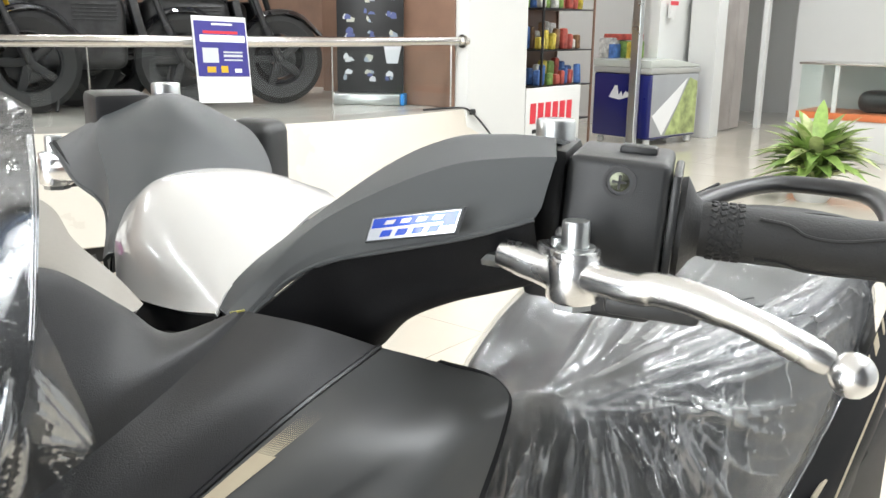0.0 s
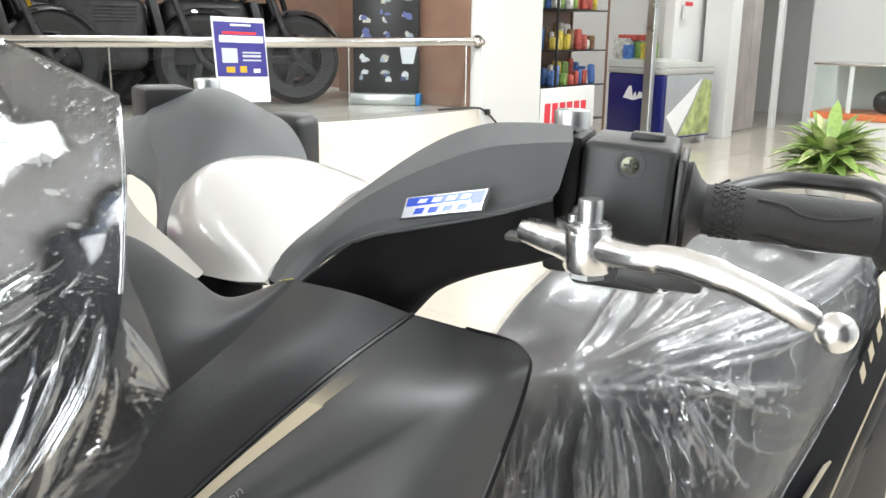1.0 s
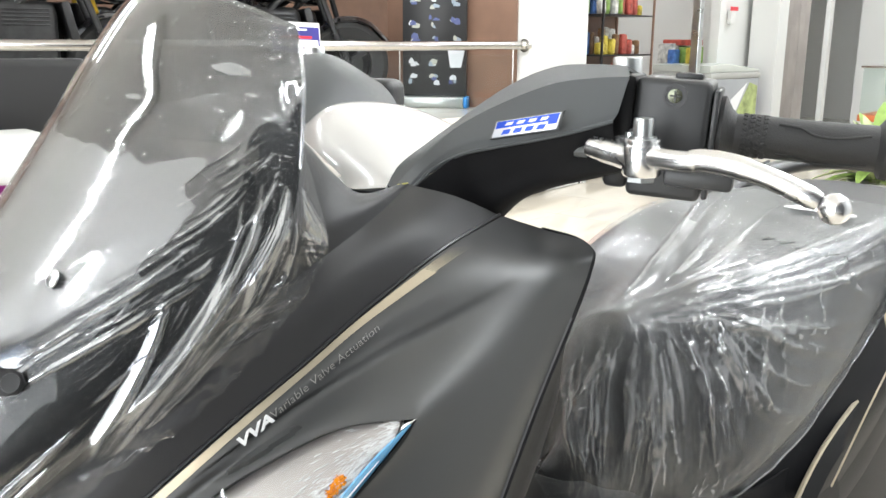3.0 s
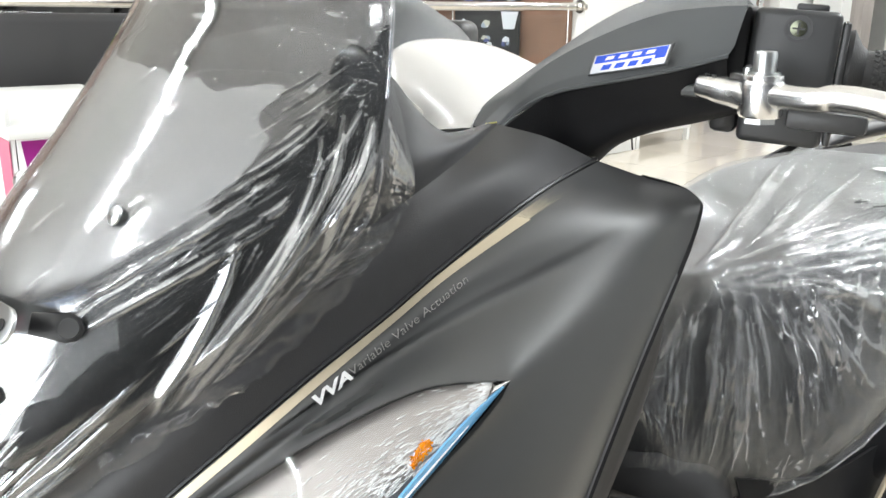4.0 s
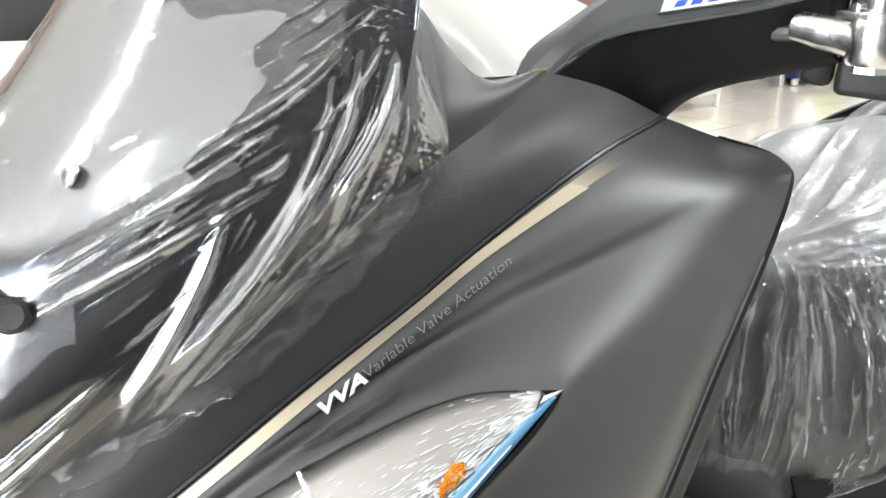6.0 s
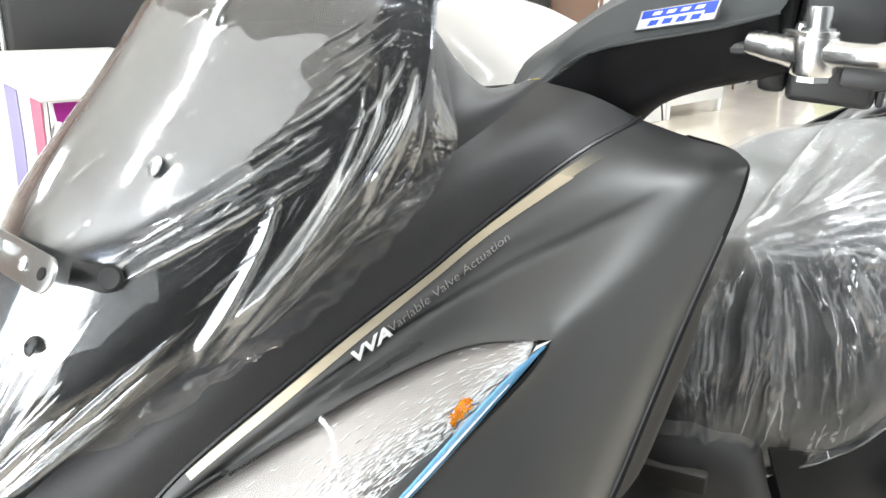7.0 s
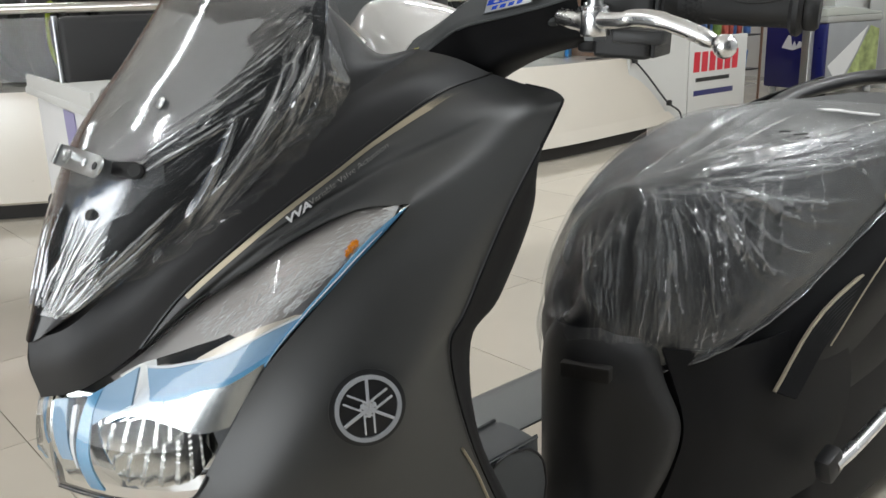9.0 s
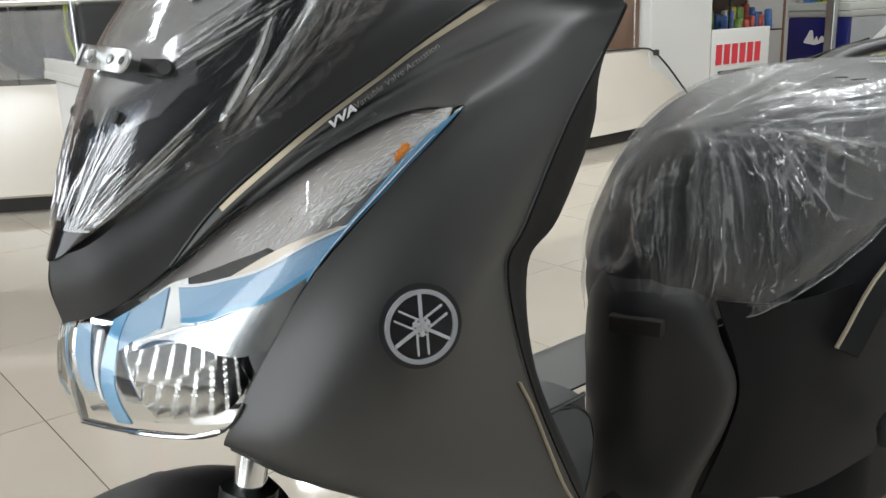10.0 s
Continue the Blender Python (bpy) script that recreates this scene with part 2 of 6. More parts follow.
def mirrored(rows, cx):
    return [[(2 * cx - x, y, z) for x, y, z in r] for r in rows]


def tube(path, radius, seg=12, bm=None, flat=1.0):
    """A round bar along path; radius is one number or one for each point."""
    bm = bm or bmesh.new()
    p = [Vector(q) for q in path]
    rad = radius if isinstance(radius, (list, tuple)) else [radius] * len(p)
    rings, side = [], None
    for i, q in enumerate(p):
        d = (p[min(i + 1, len(p) - 1)] - p[max(i - 1, 0)]).normalized()
        if side is None:
            side = d.cross(Vector((0, 0, 1)) if abs(d.z) < 0.9 else Vector((1, 0, 0))).normalized()
        side = (side - d * side.dot(d)).normalized()
        up = d.cross(side)
        rings.append([bm.verts.new(q + rad[i] * (math.cos(a) * side + flat * math.sin(a) * up)) for a in (2 * math.pi * k / seg for k in range(seg))])
    for a, b in zip(rings, rings[1:]):
        for k in range(seg):
            bm.faces.new((a[k], a[(k + 1) % seg], b[(k + 1) % seg], b[k]))
    bm.faces.new(rings[0][::-1]), bm.faces.new(rings[-1])
    return bm


def block(size, m=Matrix(), bevel=0.0, seg=2, bm=None):
    """A box of that size, centred, edges rounded, placed by m."""
    own = bmesh.new()
    bmesh.ops.create_cube(own, size=1.0, matrix=Matrix.Diagonal((*size, 1)))
    if bevel:
        bmesh.ops.bevel(own, geom=own.edges[:], offset=bevel, segments=seg, profile=0.5, affect="EDGES")
    own.transform(m)
    if bm is None:
        return own
    me = bpy.data.meshes.new("tmp")
    own.to_mesh(me)
    own.free()
    bm.from_mesh(me)
    bpy.data.meshes.remove(me)
    return bm


def box(x0, y0, z0, x1, y1, z1, bevel=0.0, seg=2, bm=None):
    return block((x1 - x0, y1 - y0, z1 - z0), Matrix.Translation(((x0 + x1) / 2, (y0 + y1) / 2, (z0 + z1) / 2)), bevel, seg, bm)


def prism(outline, depth, m=Matrix(), bevel=0.0, bm=None):
    """A flat outline in the plane z = 0, pulled up by depth, placed by m."""
    own = bmesh.new()
    base = [own.verts.new((x, y, 0)) for x, y in outline]
    top = [own.verts.new((x, y, depth)) for x, y in outline]
    own.faces.new(base[::-1])
    cap = own.faces.new(top)
    n = len(base)
    for i in range(n):
        own.faces.new((base[i], base[(i + 1) % n], top[(i + 1) % n], top[i]))
    if bevel:
        bmesh.ops.bevel(own, geom=list(cap.edges), offset=bevel, segments=2, profile=0.5, affect="EDGES")
    own.transform(m)
    if bm is None:
        return own
    me = bpy.data.meshes.new("tmp")
    own.to_mesh(me)
    own.free()
    bm.from_mesh(me)
    bpy.data.meshes.remove(me)
    return bm


def lathe(profile, m=Matrix(), seg=24, bm=None, caps=True):
    """Turns (radius, height) pairs round z, placed by m."""
    bm = bm or bmesh.new()
    rings = [[bm.verts.new(m @ Vector((r * math.cos(a), r * math.sin(a), z))) for a in (2 * math.pi * k / seg for k in range(seg))] for r, z in profile]
    for a, b in zip(rings, rings[1:]):
        for k in range(seg):
            bm.faces.new((a[k], a[(k + 1) % seg], b[(k + 1) % seg], b[k]))
    if caps:
        bm.faces.new(rings[0][::-1]), bm.faces.new(rings[-1])
    return bm


def frame_of(origin, along, up):
    """A matrix whose x runs along, whose z is as near up as can be."""
    x = Vector(along).normalized()
    z = Vector(up)
    z = (z - x * z.dot(x)).normalized()
    y = z.cross(x)
    return Matrix(((x.x, y.x, z.x, origin[0]), (x.y, y.y, z.y, origin[1]), (x.z, y.z, z.z, origin[2]), (0, 0, 0, 1)))


def letters(name, text, size, m, mat, parent, label="", shear=0.0, depth=0.0002, bold=0.0):
    """Writing in the built-in font as one mesh."""
    cu = bpy.data.curves.new(name, "FONT")
    cu.body, cu.size, cu.extrude, cu.shear, cu.offset = text, size, depth, shear, bold
    tmp = bpy.data.objects.new(name, cu)
    scene.collection.objects.link(tmp)
    me = bpy.data.meshes.new_from_object(tmp.evaluated_get(bpy.context.evaluated_depsgraph_get()))
    bpy.data.objects.remove(tmp)
    bpy.data.curves.remove(cu)
    me.transform(m)
    me.materials.clear()
    me.materials.append(mat)
    ob = new(name, me)
    ob.parent = parent
    if parent.type == "EMPTY":
        ob.matrix_parent_inverse = parent.matrix_basis.inverted()
    return tagged(ob, label) if label else ob


# ---- the showroom ----
X0, X1, Y0, Y1 = -7.2, 4.2, -5.6, 12.4


def structure(name, bm, mat, label, smooth=0):
    return tagged(solid(name, bm, mat, smooth), label, name.rstrip("_0123456789"), kind="structure")


floor_base = structure("floor", box(X0, Y0, -0.12, X1, Y1, -0.004), material("tile_grout", (0.2, 0.185, 0.16), 0.8), "beige polished tile floor with thin grey joints")
structure("ceiling", box(X0 - 0.2, Y0 - 0.2, CEILING_Z, X1 + 0.2, Y1 + 0.2, CEILING_Z + 0.15), M_CEIL, "plain white painted ceiling")
structure("wall_west", box(X0 - 0.2, Y0, 0, X0, Y1, CEILING_Z), M_WOOD, "brown laminate panelled back wall")
structure("wall_north", box(X0, Y1, 0, X1, Y1 + 0.2, CEILING_Z), M_WHITE, "white painted end wall")
# unseen wall, added close by and dark to deepen the side panel's reflections
structure("wall_east_1", box(1.9, Y0, 0, 2.1, -0.15, CEILING_Z), material("charcoal_paint", (0.035, 0.036, 0.04), 0.6), "unseen charcoal wall added to darken reflections on the scooter's side")
structure("wall_east_2", box(2.3, -0.148, 0, 2.5, Y1, CEILING_Z), material("grey_side_paint", (0.4, 0.41, 0.42), 0.6), "grey painted side wall")
south = box(X0, Y0 - 0.2, 0, -3.2, Y0, CEILING_Z)
box(3.8, Y0 - 0.2, 0, X1, Y0, CEILING_Z, bm=south)
box(-3.2, Y0 - 0.2, 2.8, 3.8, Y0, CEILING_Z, bm=south)
structure("wall_south", south, material("grey_paint", (0.2, 0.21, 0.22), 0.6), "grey wall with a wide open shop front")
structure("ground", box(-30, -40, -0.3, 30, Y0 - 0.2, -0.15), material("forecourt_concrete", (0.3, 0.3, 0.28), 0.8), "grey concrete forecourt outside")

# tube fittings
for tx, ty, turn in TUBES:
    fit = tagged(empty("ceiling_light", (tx, ty, CEILING_Z)), "white fluorescent batten fitting on the ceiling", "ceiling light", "ceiling lights")
    part("housing", block((0.2, 1.32, 0.06), pose(tx, ty, CEILING_Z - 0.03, 0, 0, turn), 0.008), M_WHITE, fit)

# raised display platform with a bowed, sloping front
FOOT = [(-6.2, -2.9), (-5.1, -1.2), (-3.98, 0.3), (-3.32, 1.75), (-2.98, 3.2), (-3.02, 4.3), (-3.12, 5.0)]
LIP = [(-7.0, -2.6), (-5.7, -0.9), (-4.5, 0.62), (-3.62, 1.95), (-3.17, 3.2), (-3.12, 4.25), (-3.2, 5.0)]
PLAT_Z = 0.59


def at_z(pts, z, shift=0.0):
    return [(x + shift, y, z) for x, y in pts]


platform = tagged(empty("platform", (-4.5, 2, 0)), "raised cream display platform with a sloping front and dark recessed foot", "platform", kind="structure")
part("front_panel", sheet(surface([at_z(FOOT, 0.09), at_z(LIP, PLAT_Z)], 8, 6), 0.02), M_CREAM, platform)
part("kick_board", sheet(surface([at_z(FOOT, 0.0, -0.05), at_z(FOOT, 0.09, -0.05)], 8, 1), 0.02), M_DARK, platform)
part("lower_band", sheet(surface([at_z(FOOT, 0.09, 0.012), [(x + 0.006 + 0.16 * (lx - x) / 1.0, y + 0.16 * (ly - y), 0.17) for (x, y), (lx, ly) in zip(FOOT, LIP)]], 8, 1), 0.006), M_CREAM, platform)
lip = spline(at_z(LIP, PLAT_Z), 8)
part("deck", sheet([lip, [(X0 + .01, 0.35 * p.y + 0.65 * (p.y * 1.15 - 0.4), PLAT_Z) for p in lip]], 0.03), material("platform_vinyl", (0.42, 0.40, 0.36), 0.2, vary=0.05), platform)

# hand rail with glass panels along the lip
railing = tagged(empty("railing", (-3.6, 2, PLAT_Z)), "brushed steel handrail on clear glass panels along the platform", "railing", kind="structure")
rail_line = spline([(x - 0.05, y, 1.035) for x, y in LIP[:-1]] + [(-3.14, 4.34, 1.035)], 8)
part("handrail", tube(rail_line, 0.029, 14), M_STEEL, railing)
part("rail_flange", tube([(-3.14, 4.33, 1.035), (-3.14, 4.36, 1.035)], 0.045, 16), M_STEEL, railing)
glass_line = [(x - 0.05, y) for x, y in LIP]
for i in range(len(glass_line) - 2):
    a, b = glass_line[i], glass_line[i + 1]
    span = spline(at_z(glass_line, 0), 8)[i * 8:i * 8 + 9]
    g = part("glass_panel", sheet([[(p.x, p.y, 0.62) for p in span], [(p.x, p.y, 0.985) for p in span]]), M_GLASS, railing)
    part("post", tube([(b[0], b[1], PLAT_Z), (b[0], b[1], 1.02)], 0.005, 8), M_STEEL, railing)

# white pillar at the end of the platform
structure("pillar", box(-3.95, 4.34, 0, -3.1, 5.06, CEILING_Z, 0.008), M_WHITE, "white painted square pillar beside the platform")

# low sign board beside the pillar
sign = tagged(empty("sign_board", (-3.1, 5.45, 0)), "low white board with red and blue print bars beside the pillar", "sign")
part("panel", box(-3.14, 5.07, 0.10, -3.1, 5.86, 0.69, 0.004), M_WHITE, sign)
for y in (5.1, 5.83):
    part("foot", box(-3.14, y - 0.02, 0.0, -3.1, y + 0.02, 0.10, 0.004), M_WHITE, sign)
rand = random.Random(4)
for i in range(6):
    y = 5.12 + 0.105 * i
    bm = prism([(0.004, 0), (0.08, 0), (0.086, 0.15), (0.010, 0.15)], 0.003, frame_of((-3.0995, y, 0.43), (0, 1, 0), (1, 0, 0)))
    part("logo_bar", bm, M_RED, sign, smooth=0)
part("script_bar", box(-3.0995, 5.16, 0.355, -3.097, 5.62, 0.385), M_BLACK, sign, smooth=0)
part("script_bar", box(-3.0995, 5.14, 0.25, -3.097, 5.68, 0.29), M_NAVY, sign, smooth=0)


# chest freezer: the navy end towards the bikes, the printed long side towards the aisle
def freezer():
    f = tagged(empty("chest_freezer", (0, 0, 0)), "navy blue chest freezer with a printed side and pale sloping lid", "freezer")
    part("body", box(-.70, 0, 0.07, 0, .84, 0.70, 0.02), M_NAVY, f)
    part("printed_side", box(0, .02, .09, .005, .82, .70, .002), material("grey_freezer_print", (.33, .34, .35), .35, vary=.1), f)
    m = frame_of((.005, 0, 0), (0, 1, 0), (1, 0, 0))
    part("printed_shape", prism([(.04, .30), (.62, .66), (.46, .40), (.22, .10)], .002, m), M_PAPER, f, smooth=0)
    part("printed_shape", prism([(.27, .10), (.80, .10), (.80, .62), (.66, .66), (.5, .42)], .002, m), material("green_freezer_print", (.34, .40, .16), .35, vary=.7, stain_scale=9), f, smooth=0)
    part("rim", box(-.71, -.01, .70, .01, .85, .765, .02), material("grey_rim", (.40, .40, .38), .4), f)
    part("glass_lid", prism([(-.01, .765), (.85, .765), (.83, .79), (.25, .85), (-.01, .83)], .70, frame_of((-.705, 0, 0), (0, 1, 0), (1, 0, 0)), .01), material("pale_lid", (.5, .52, .48), .15), f)
    part("lid_pane", block((.5, .42, .006), frame_of((-.33, .55, .825), (1, 0, 0), (0, .1, 1)), .002), material("frosted_pane", (.6, .66, .62), .12), f)
    part("logo_shape", prism([(0, 0), (.07, .12), (.10, .12), (.12, .02), (.15, .07), (.17, .02), (.2, .07), (.26, .05), (.26, .02), (.13, -.02)], .003, frame_of((-.50, 0, .46), (1, 0, 0), (0, -1, 0))), M_PAPER, f, smooth=0)
    for x in (-.62, -.06):
        for y in (.06, .78):
            part("castor", lathe([(0.02, 0), (0.035, 0.01), (0.035, 0.06), (0.02, 0.07)], Matrix.Translation((x, y, 0)), 10), M_WHITE, f)
    return f


fz = freezer()
fz.matrix_basis = pose(-3.31, 7.6, 0, 0, 0, -9.6)

# snack shelf behind the sign board
shelf = tagged(empty("snack_shelf", (-3.85, 6.75, 0)), "black wire shelf full of coloured snack packets", "shelf")
for z in (0.3, 0.62, 0.94, 1.3, 1.65):
    part("shelf_board", box(-4.15, 6.3, z - 0.012, -3.75, 7.2, z, 0.003), M_BLACK, shelf)
part("back_panel", box(-4.18, 6.3, .05, -4.16, 7.2, 1.7), M_WOOD, shelf)
for y in (6.3, 7.2):
    for x in (-4.15, -3.75):
        part("upright", box(x - 0.009, y - 0.009, 0, x + 0.009, y + 0.009, 1.9), M_WOOD if y > 7 else M_BLACK, shelf)
packs = [material("packet_" + n, c, 0.35, vary=0.6, stain_scale=22) for n, c in (("yellow", (0.5, 0.4, 0.06)), ("blue", (0.06, 0.14, 0.36)), ("red", (0.4, 0.08, 0.06)), ("green", (0.2, 0.32, 0.08)), ("white", (0.55, 0.55, 0.52)), ("brown", (0.18, 0.1, 0.05)))]
for z in (0.3, 0.62, 0.94, 1.3):
    for depth in (-3.98, -3.84):
        y = 6.34
        while y < 7.08:
            w, h = rand.uniform(0.05, 0.11), rand.uniform(0.09, 0.2) + (0.06 if depth < -3.9 else 0)
            pk = block((0.06, w * 0.9, h), pose(depth + rand.uniform(-.02, .02), y + w / 2, z + h / 2, 0, rand.uniform(-4, 4), rand.uniform(-12, 12)), 0.018, 2)
            tagged(solid("snack_packet", pk, rand.choice(packs)), "bright printed snack packet on the shelf", "packet", "snack packets")
            y += w + rand.uniform(0.004, 0.03)

# partition post, door column, doorway and inner wall
structure("post_1", box(-3.46, 7.42, 0, -3.38, 7.5, CEILING_Z, 0.004), M_ZINC, "grey steel partition post")
structure("column_1", box(-3.45, 8.75, 0, -3.15, 9.0, CEILING_Z, 0.006), M_WHITE, "white door column")
structure("wall_inner", box(-7.2, 9.3, 0, -3.45, 9.42, CEILING_Z), M_WHITE, "white inner shop wall")
structure("door_frame_1", box(-3.17, 10.15, 0, -3.11, 10.25, CEILING_Z, 0.004), M_WHITE, "white door frame strip")
structure("curtain", sheet([[(-3.3 + 0.03 * math.sin(k * 1.7), 9.0 + k * 0.035, z) for k in range(30)] for z in (0.02, 2.3)], 0.004), material("grey_curtain", (0.32, 0.29, 0.27), 0.8, vary=0.2), "grey patterned doorway curtain", smooth=60)
structure("wall_back", box(-3.1, 11.2, 0, X1, 11.35, CEILING_Z), M_WHITE, "white painted wall behind the counter")
box_red = tagged(empty("call_point", (-3.46, 8.3, 1.38)), "small white switch box with a red stripe", "switch box")
part("case", box(-3.49, 8.25, 1.24, -3.45, 8.36, 1.38, 0.004), M_WHITE, box_red)
part("stripe", box(-3.449, 8.22, 1.37, -3.445, 8.4, 1.41), M_RED, box_red)
structure("wall_closet", box(-3.6, 8.1, 0, -3.5, 9.3, CEILING_Z), M_WHITE, "white partition beside the freezer")

# glass counter
case = tagged(empty("display_case", (-1.2, 8.3, 0)), "glass display counter with a white base and orange band", "display case")
part("base", box(-2.03, 8.0, 0.0, 0.4, 8.6, 0.36, 0.006), M_WHITE, case)
part("band", box(-2.04, 7.985, 0.36, 0.41, 8.61, 0.42, 0.004), material("orange_band", (0.6, 0.17, 0.06), 0.4), case)
for x0, y0, x1, y1 in ((-2.03, 8.0, 0.4, 8.012), (-2.03, 8.0, -2.018, 8.6)):
    part("pane", box(x0, y0, 0.42, x1, y1, 0.84), M_GLASS, case)
part("back_board", box(-2.0, 8.57, 0.42, 0.4, 8.6, 0.84), material("pale_back", (0.55, 0.6, 0.6), 0.5), case)
part("top", box(-2.05, 7.98, 0.84, 0.42, 8.62, 0.86, 0.003), M_STEEL, case)
for x in (-1.72, -1.0):
    part("upright", box(x - 0.02, 8.0, 0.42, x + 0.02, 8.03, 0.84), M_WHITE, case)
bag = tagged(solid("black_bag", block((0.55, 0.3, 0.2), pose(-1.3, 8.3, 0.52), 0.09, 4), M_BLACK), "black plastic-wrapped part in the counter", "goods")


# potted plant
def plant(cx, cy, z0, n, seed):
    r = random.Random(seed)
    top = tagged(empty("potted_plant", (cx, cy, 0)), "bushy green variegated plant in a white pot", "plant")
    part("pot", lathe([(0.1, 0), (0.13, 0.05), (0.17, z0), (0.155, z0), (0.15, z0 - 0.02), (0.01, z0 - 0.02)], Matrix.Translation((cx, cy, 0)), 28), M_WHITE, top)
    leafs = [material("leaf_" + k, c, 0.35, vary=0.25, stain_scale=30) for k, c in (("mid", (0.26, 0.38, 0.10)), ("pale", (0.46, 0.52, 0.24)), ("dark", (0.16, 0.25, 0.06)))]
    for i in range(n):
        a, lean, ln = r.uniform(0, 6.283), r.uniform(0.25, 1.45), r.uniform(0.2, 0.36)
        h0 = z0 + r.uniform(-0.02, 0.22)
        d = Vector((math.cos(a), math.sin(a), 0))
        side = Vector((-d.y, d.x, 0))
        rows = []
        for k in range(6):
            t = k / 5
            w = 0.046 * math.sin(math.pi * min(1, 0.12 + t * 0.88)) ** 0.8 + 0.002
            c = Vector((cx, cy, h0)) + d * (0.03 + ln * t * math.sin(lean) + 0.08 * t * t) + Vector((0, 0, ln * (t * math.cos(lean) * 1.1 - 0.35 * lean * t * t)))
            rows.append([c - side * w + Vector((0, 0, w * 0.35)), c, c + side * w + Vector((0, 0, w * 0.35))])
        part("leaf", sheet(rows), r.choice(leafs), top, smooth=80)
    return top


plant(-1.22, 5.8, 0.14, 150, 3)


# ---- promotion table and chair beside the platform ----
table = tagged(empty("promotion_table", (-2.2, 0.4, 0)), "white promotion table with a colourful swirl printed front", "table")
TM = pose(-1.70, 0.12, 0, 0, 0, 173)   # x runs along the long edge, y out of the printed front
part("tabletop", block((1.1, 0.5, 0.03), TM @ Matrix.Translation((0.55, -0.25, 0.735)), 0.008), M_WHITE, table)
part("front_lip", block((1.04, 0.012, 0.05), TM @ Matrix.Translation((0.55, -0.01, 0.772)), 0.002), M_WHITE, table)
part("side_apron", block((0.012, 0.2, 0.012), TM @ Matrix.Translation((0.03, -0.38, 0.714)), 0.002), M_WHITE, table)
M_PINK, M_PLUM, M_LILAC, M_SAND = (material(n, c, 0.4) for n, c in (("pink_print", (0.6, 0.13, 0.24)), ("plum_print", (0.28, 0.01, 0.2)), ("lilac_print", (0.3, 0.28, 0.52)), ("sand_print", (0.6, 0.5, 0.25))))
part("front_panel", block((0.9, 0.012, 0.715), TM @ Matrix.Translation((0.513, -0.024, 0.3575)), 0.002), M_PAPER, table)
part("side_panel", block((0.012, 0.4, 0.715), TM @ Matrix.Translation((0.057, -0.232, 0.3575)), 0.002), M_PAPER, table)
for mat, lo, hi in ((M_PINK, [(0.12, 0.685), (0.13, 0.4), (0.2, 0.2), (0.32, 0.08)], [(0.24, 0.685), (0.23, 0.45), (0.3, 0.25), (0.44, 0.12)]),
                    (M_LILAC, [(0.4, 0.685), (0.38, 0.5), (0.42, 0.35), (0.5, 0.25)], [(0.56, 0.685), (0.54, 0.5), (0.55, 0.38), (0.62, 0.28)]),
                    (M_SAND, [(0.43, 0.33), (0.48, 0.26), (0.54, 0.2), (0.62, 0.15)], [(0.54, 0.37), (0.57, 0.31), (0.62, 0.25), (0.7, 0.2)])):
    a, b = (spline([(x - 0.06, -0.016, z + 0.025) for x, z in q], 6) for q in (lo, hi))
    part("swirl", sheet([[TM @ p for p in a], [TM @ p for p in b]], 0.002), mat, table)
a, b = (spline([(0.049, y + 0.04, z + 0.025) for y, z in q], 6) for q in ([(-0.08, 0.685), (-0.1, 0.5), (-0.09, 0.4)], [(-0.3, 0.685), (-0.2, 0.5), (-0.1, 0.41)]))
part("swirl", sheet([[TM @ p for p in a], [TM @ p for p in b]], 0.002), M_PLUM, table)

chair = tagged(empty("office_chair", (-2.9, 0.75, 0)), "black office chair with its back wrapped in clear plastic", "chair")
CM = pose(-2.90, 0.755, 0, 0, 0, 72)
part("backrest", block((0.6, 0.06, 0.40), CM @ pose(0, 0, 0.80, 6, 0, 0), 0.03, 3), M_SEAT, chair)
part("seat", block((0.6, 0.5, 0.09), CM @ Matrix.Translation((0, -0.3, 0.5)), 0.035, 3), M_SEAT, chair)
for x in (-0.31, 0.31):
    part("back_frame", tube([CM @ Vector((x, 0.02, 0.45)), CM @ Vector((x, 0.0, 0.7)), CM @ Vector((x, 0.02, 1.0))], 0.012), M_ZINC, chair)
part("column", tube([CM @ Vector((0, -0.3, 0.1)), CM @ Vector((0, -0.3, 0.46))], 0.03), M_BLACK, chair)
for k in range(5):
    d = Vector((math.cos(k * 1.2566), math.sin(k * 1.2566), 0)) * 0.3
    part("foot", tube([CM @ Vector((0, -0.3, 0.1)), CM @ (Vector((0, -0.3, 0.03)) + d)], [0.022, 0.03]), M_BLACK, chair)


# ---- the scooter: faces -y, its left side is +x ----
CX = 0.01
bike = tagged(empty("scooter", (CX, 0.35, 0)), "new matt black scooter with grey handlebar covers, partly wrapped in plastic", "scooter")


def both(name, rows, thick, mat, nu=6, nv=5, label=""):
    """A panel on the left side and its mirror image."""
    mid = sum((Vector(p) for r in rows for p in r), Vector()) / sum(len(r) for r in rows)
    core = (CX, mid.y + 0.12, mid.z - 0.12)
    obs = [part(name, sheet(surface(r, nu, nv), thick, core=core), mat, bike, label) for r in (rows, mirrored(rows, CX))]
    return obs[0]


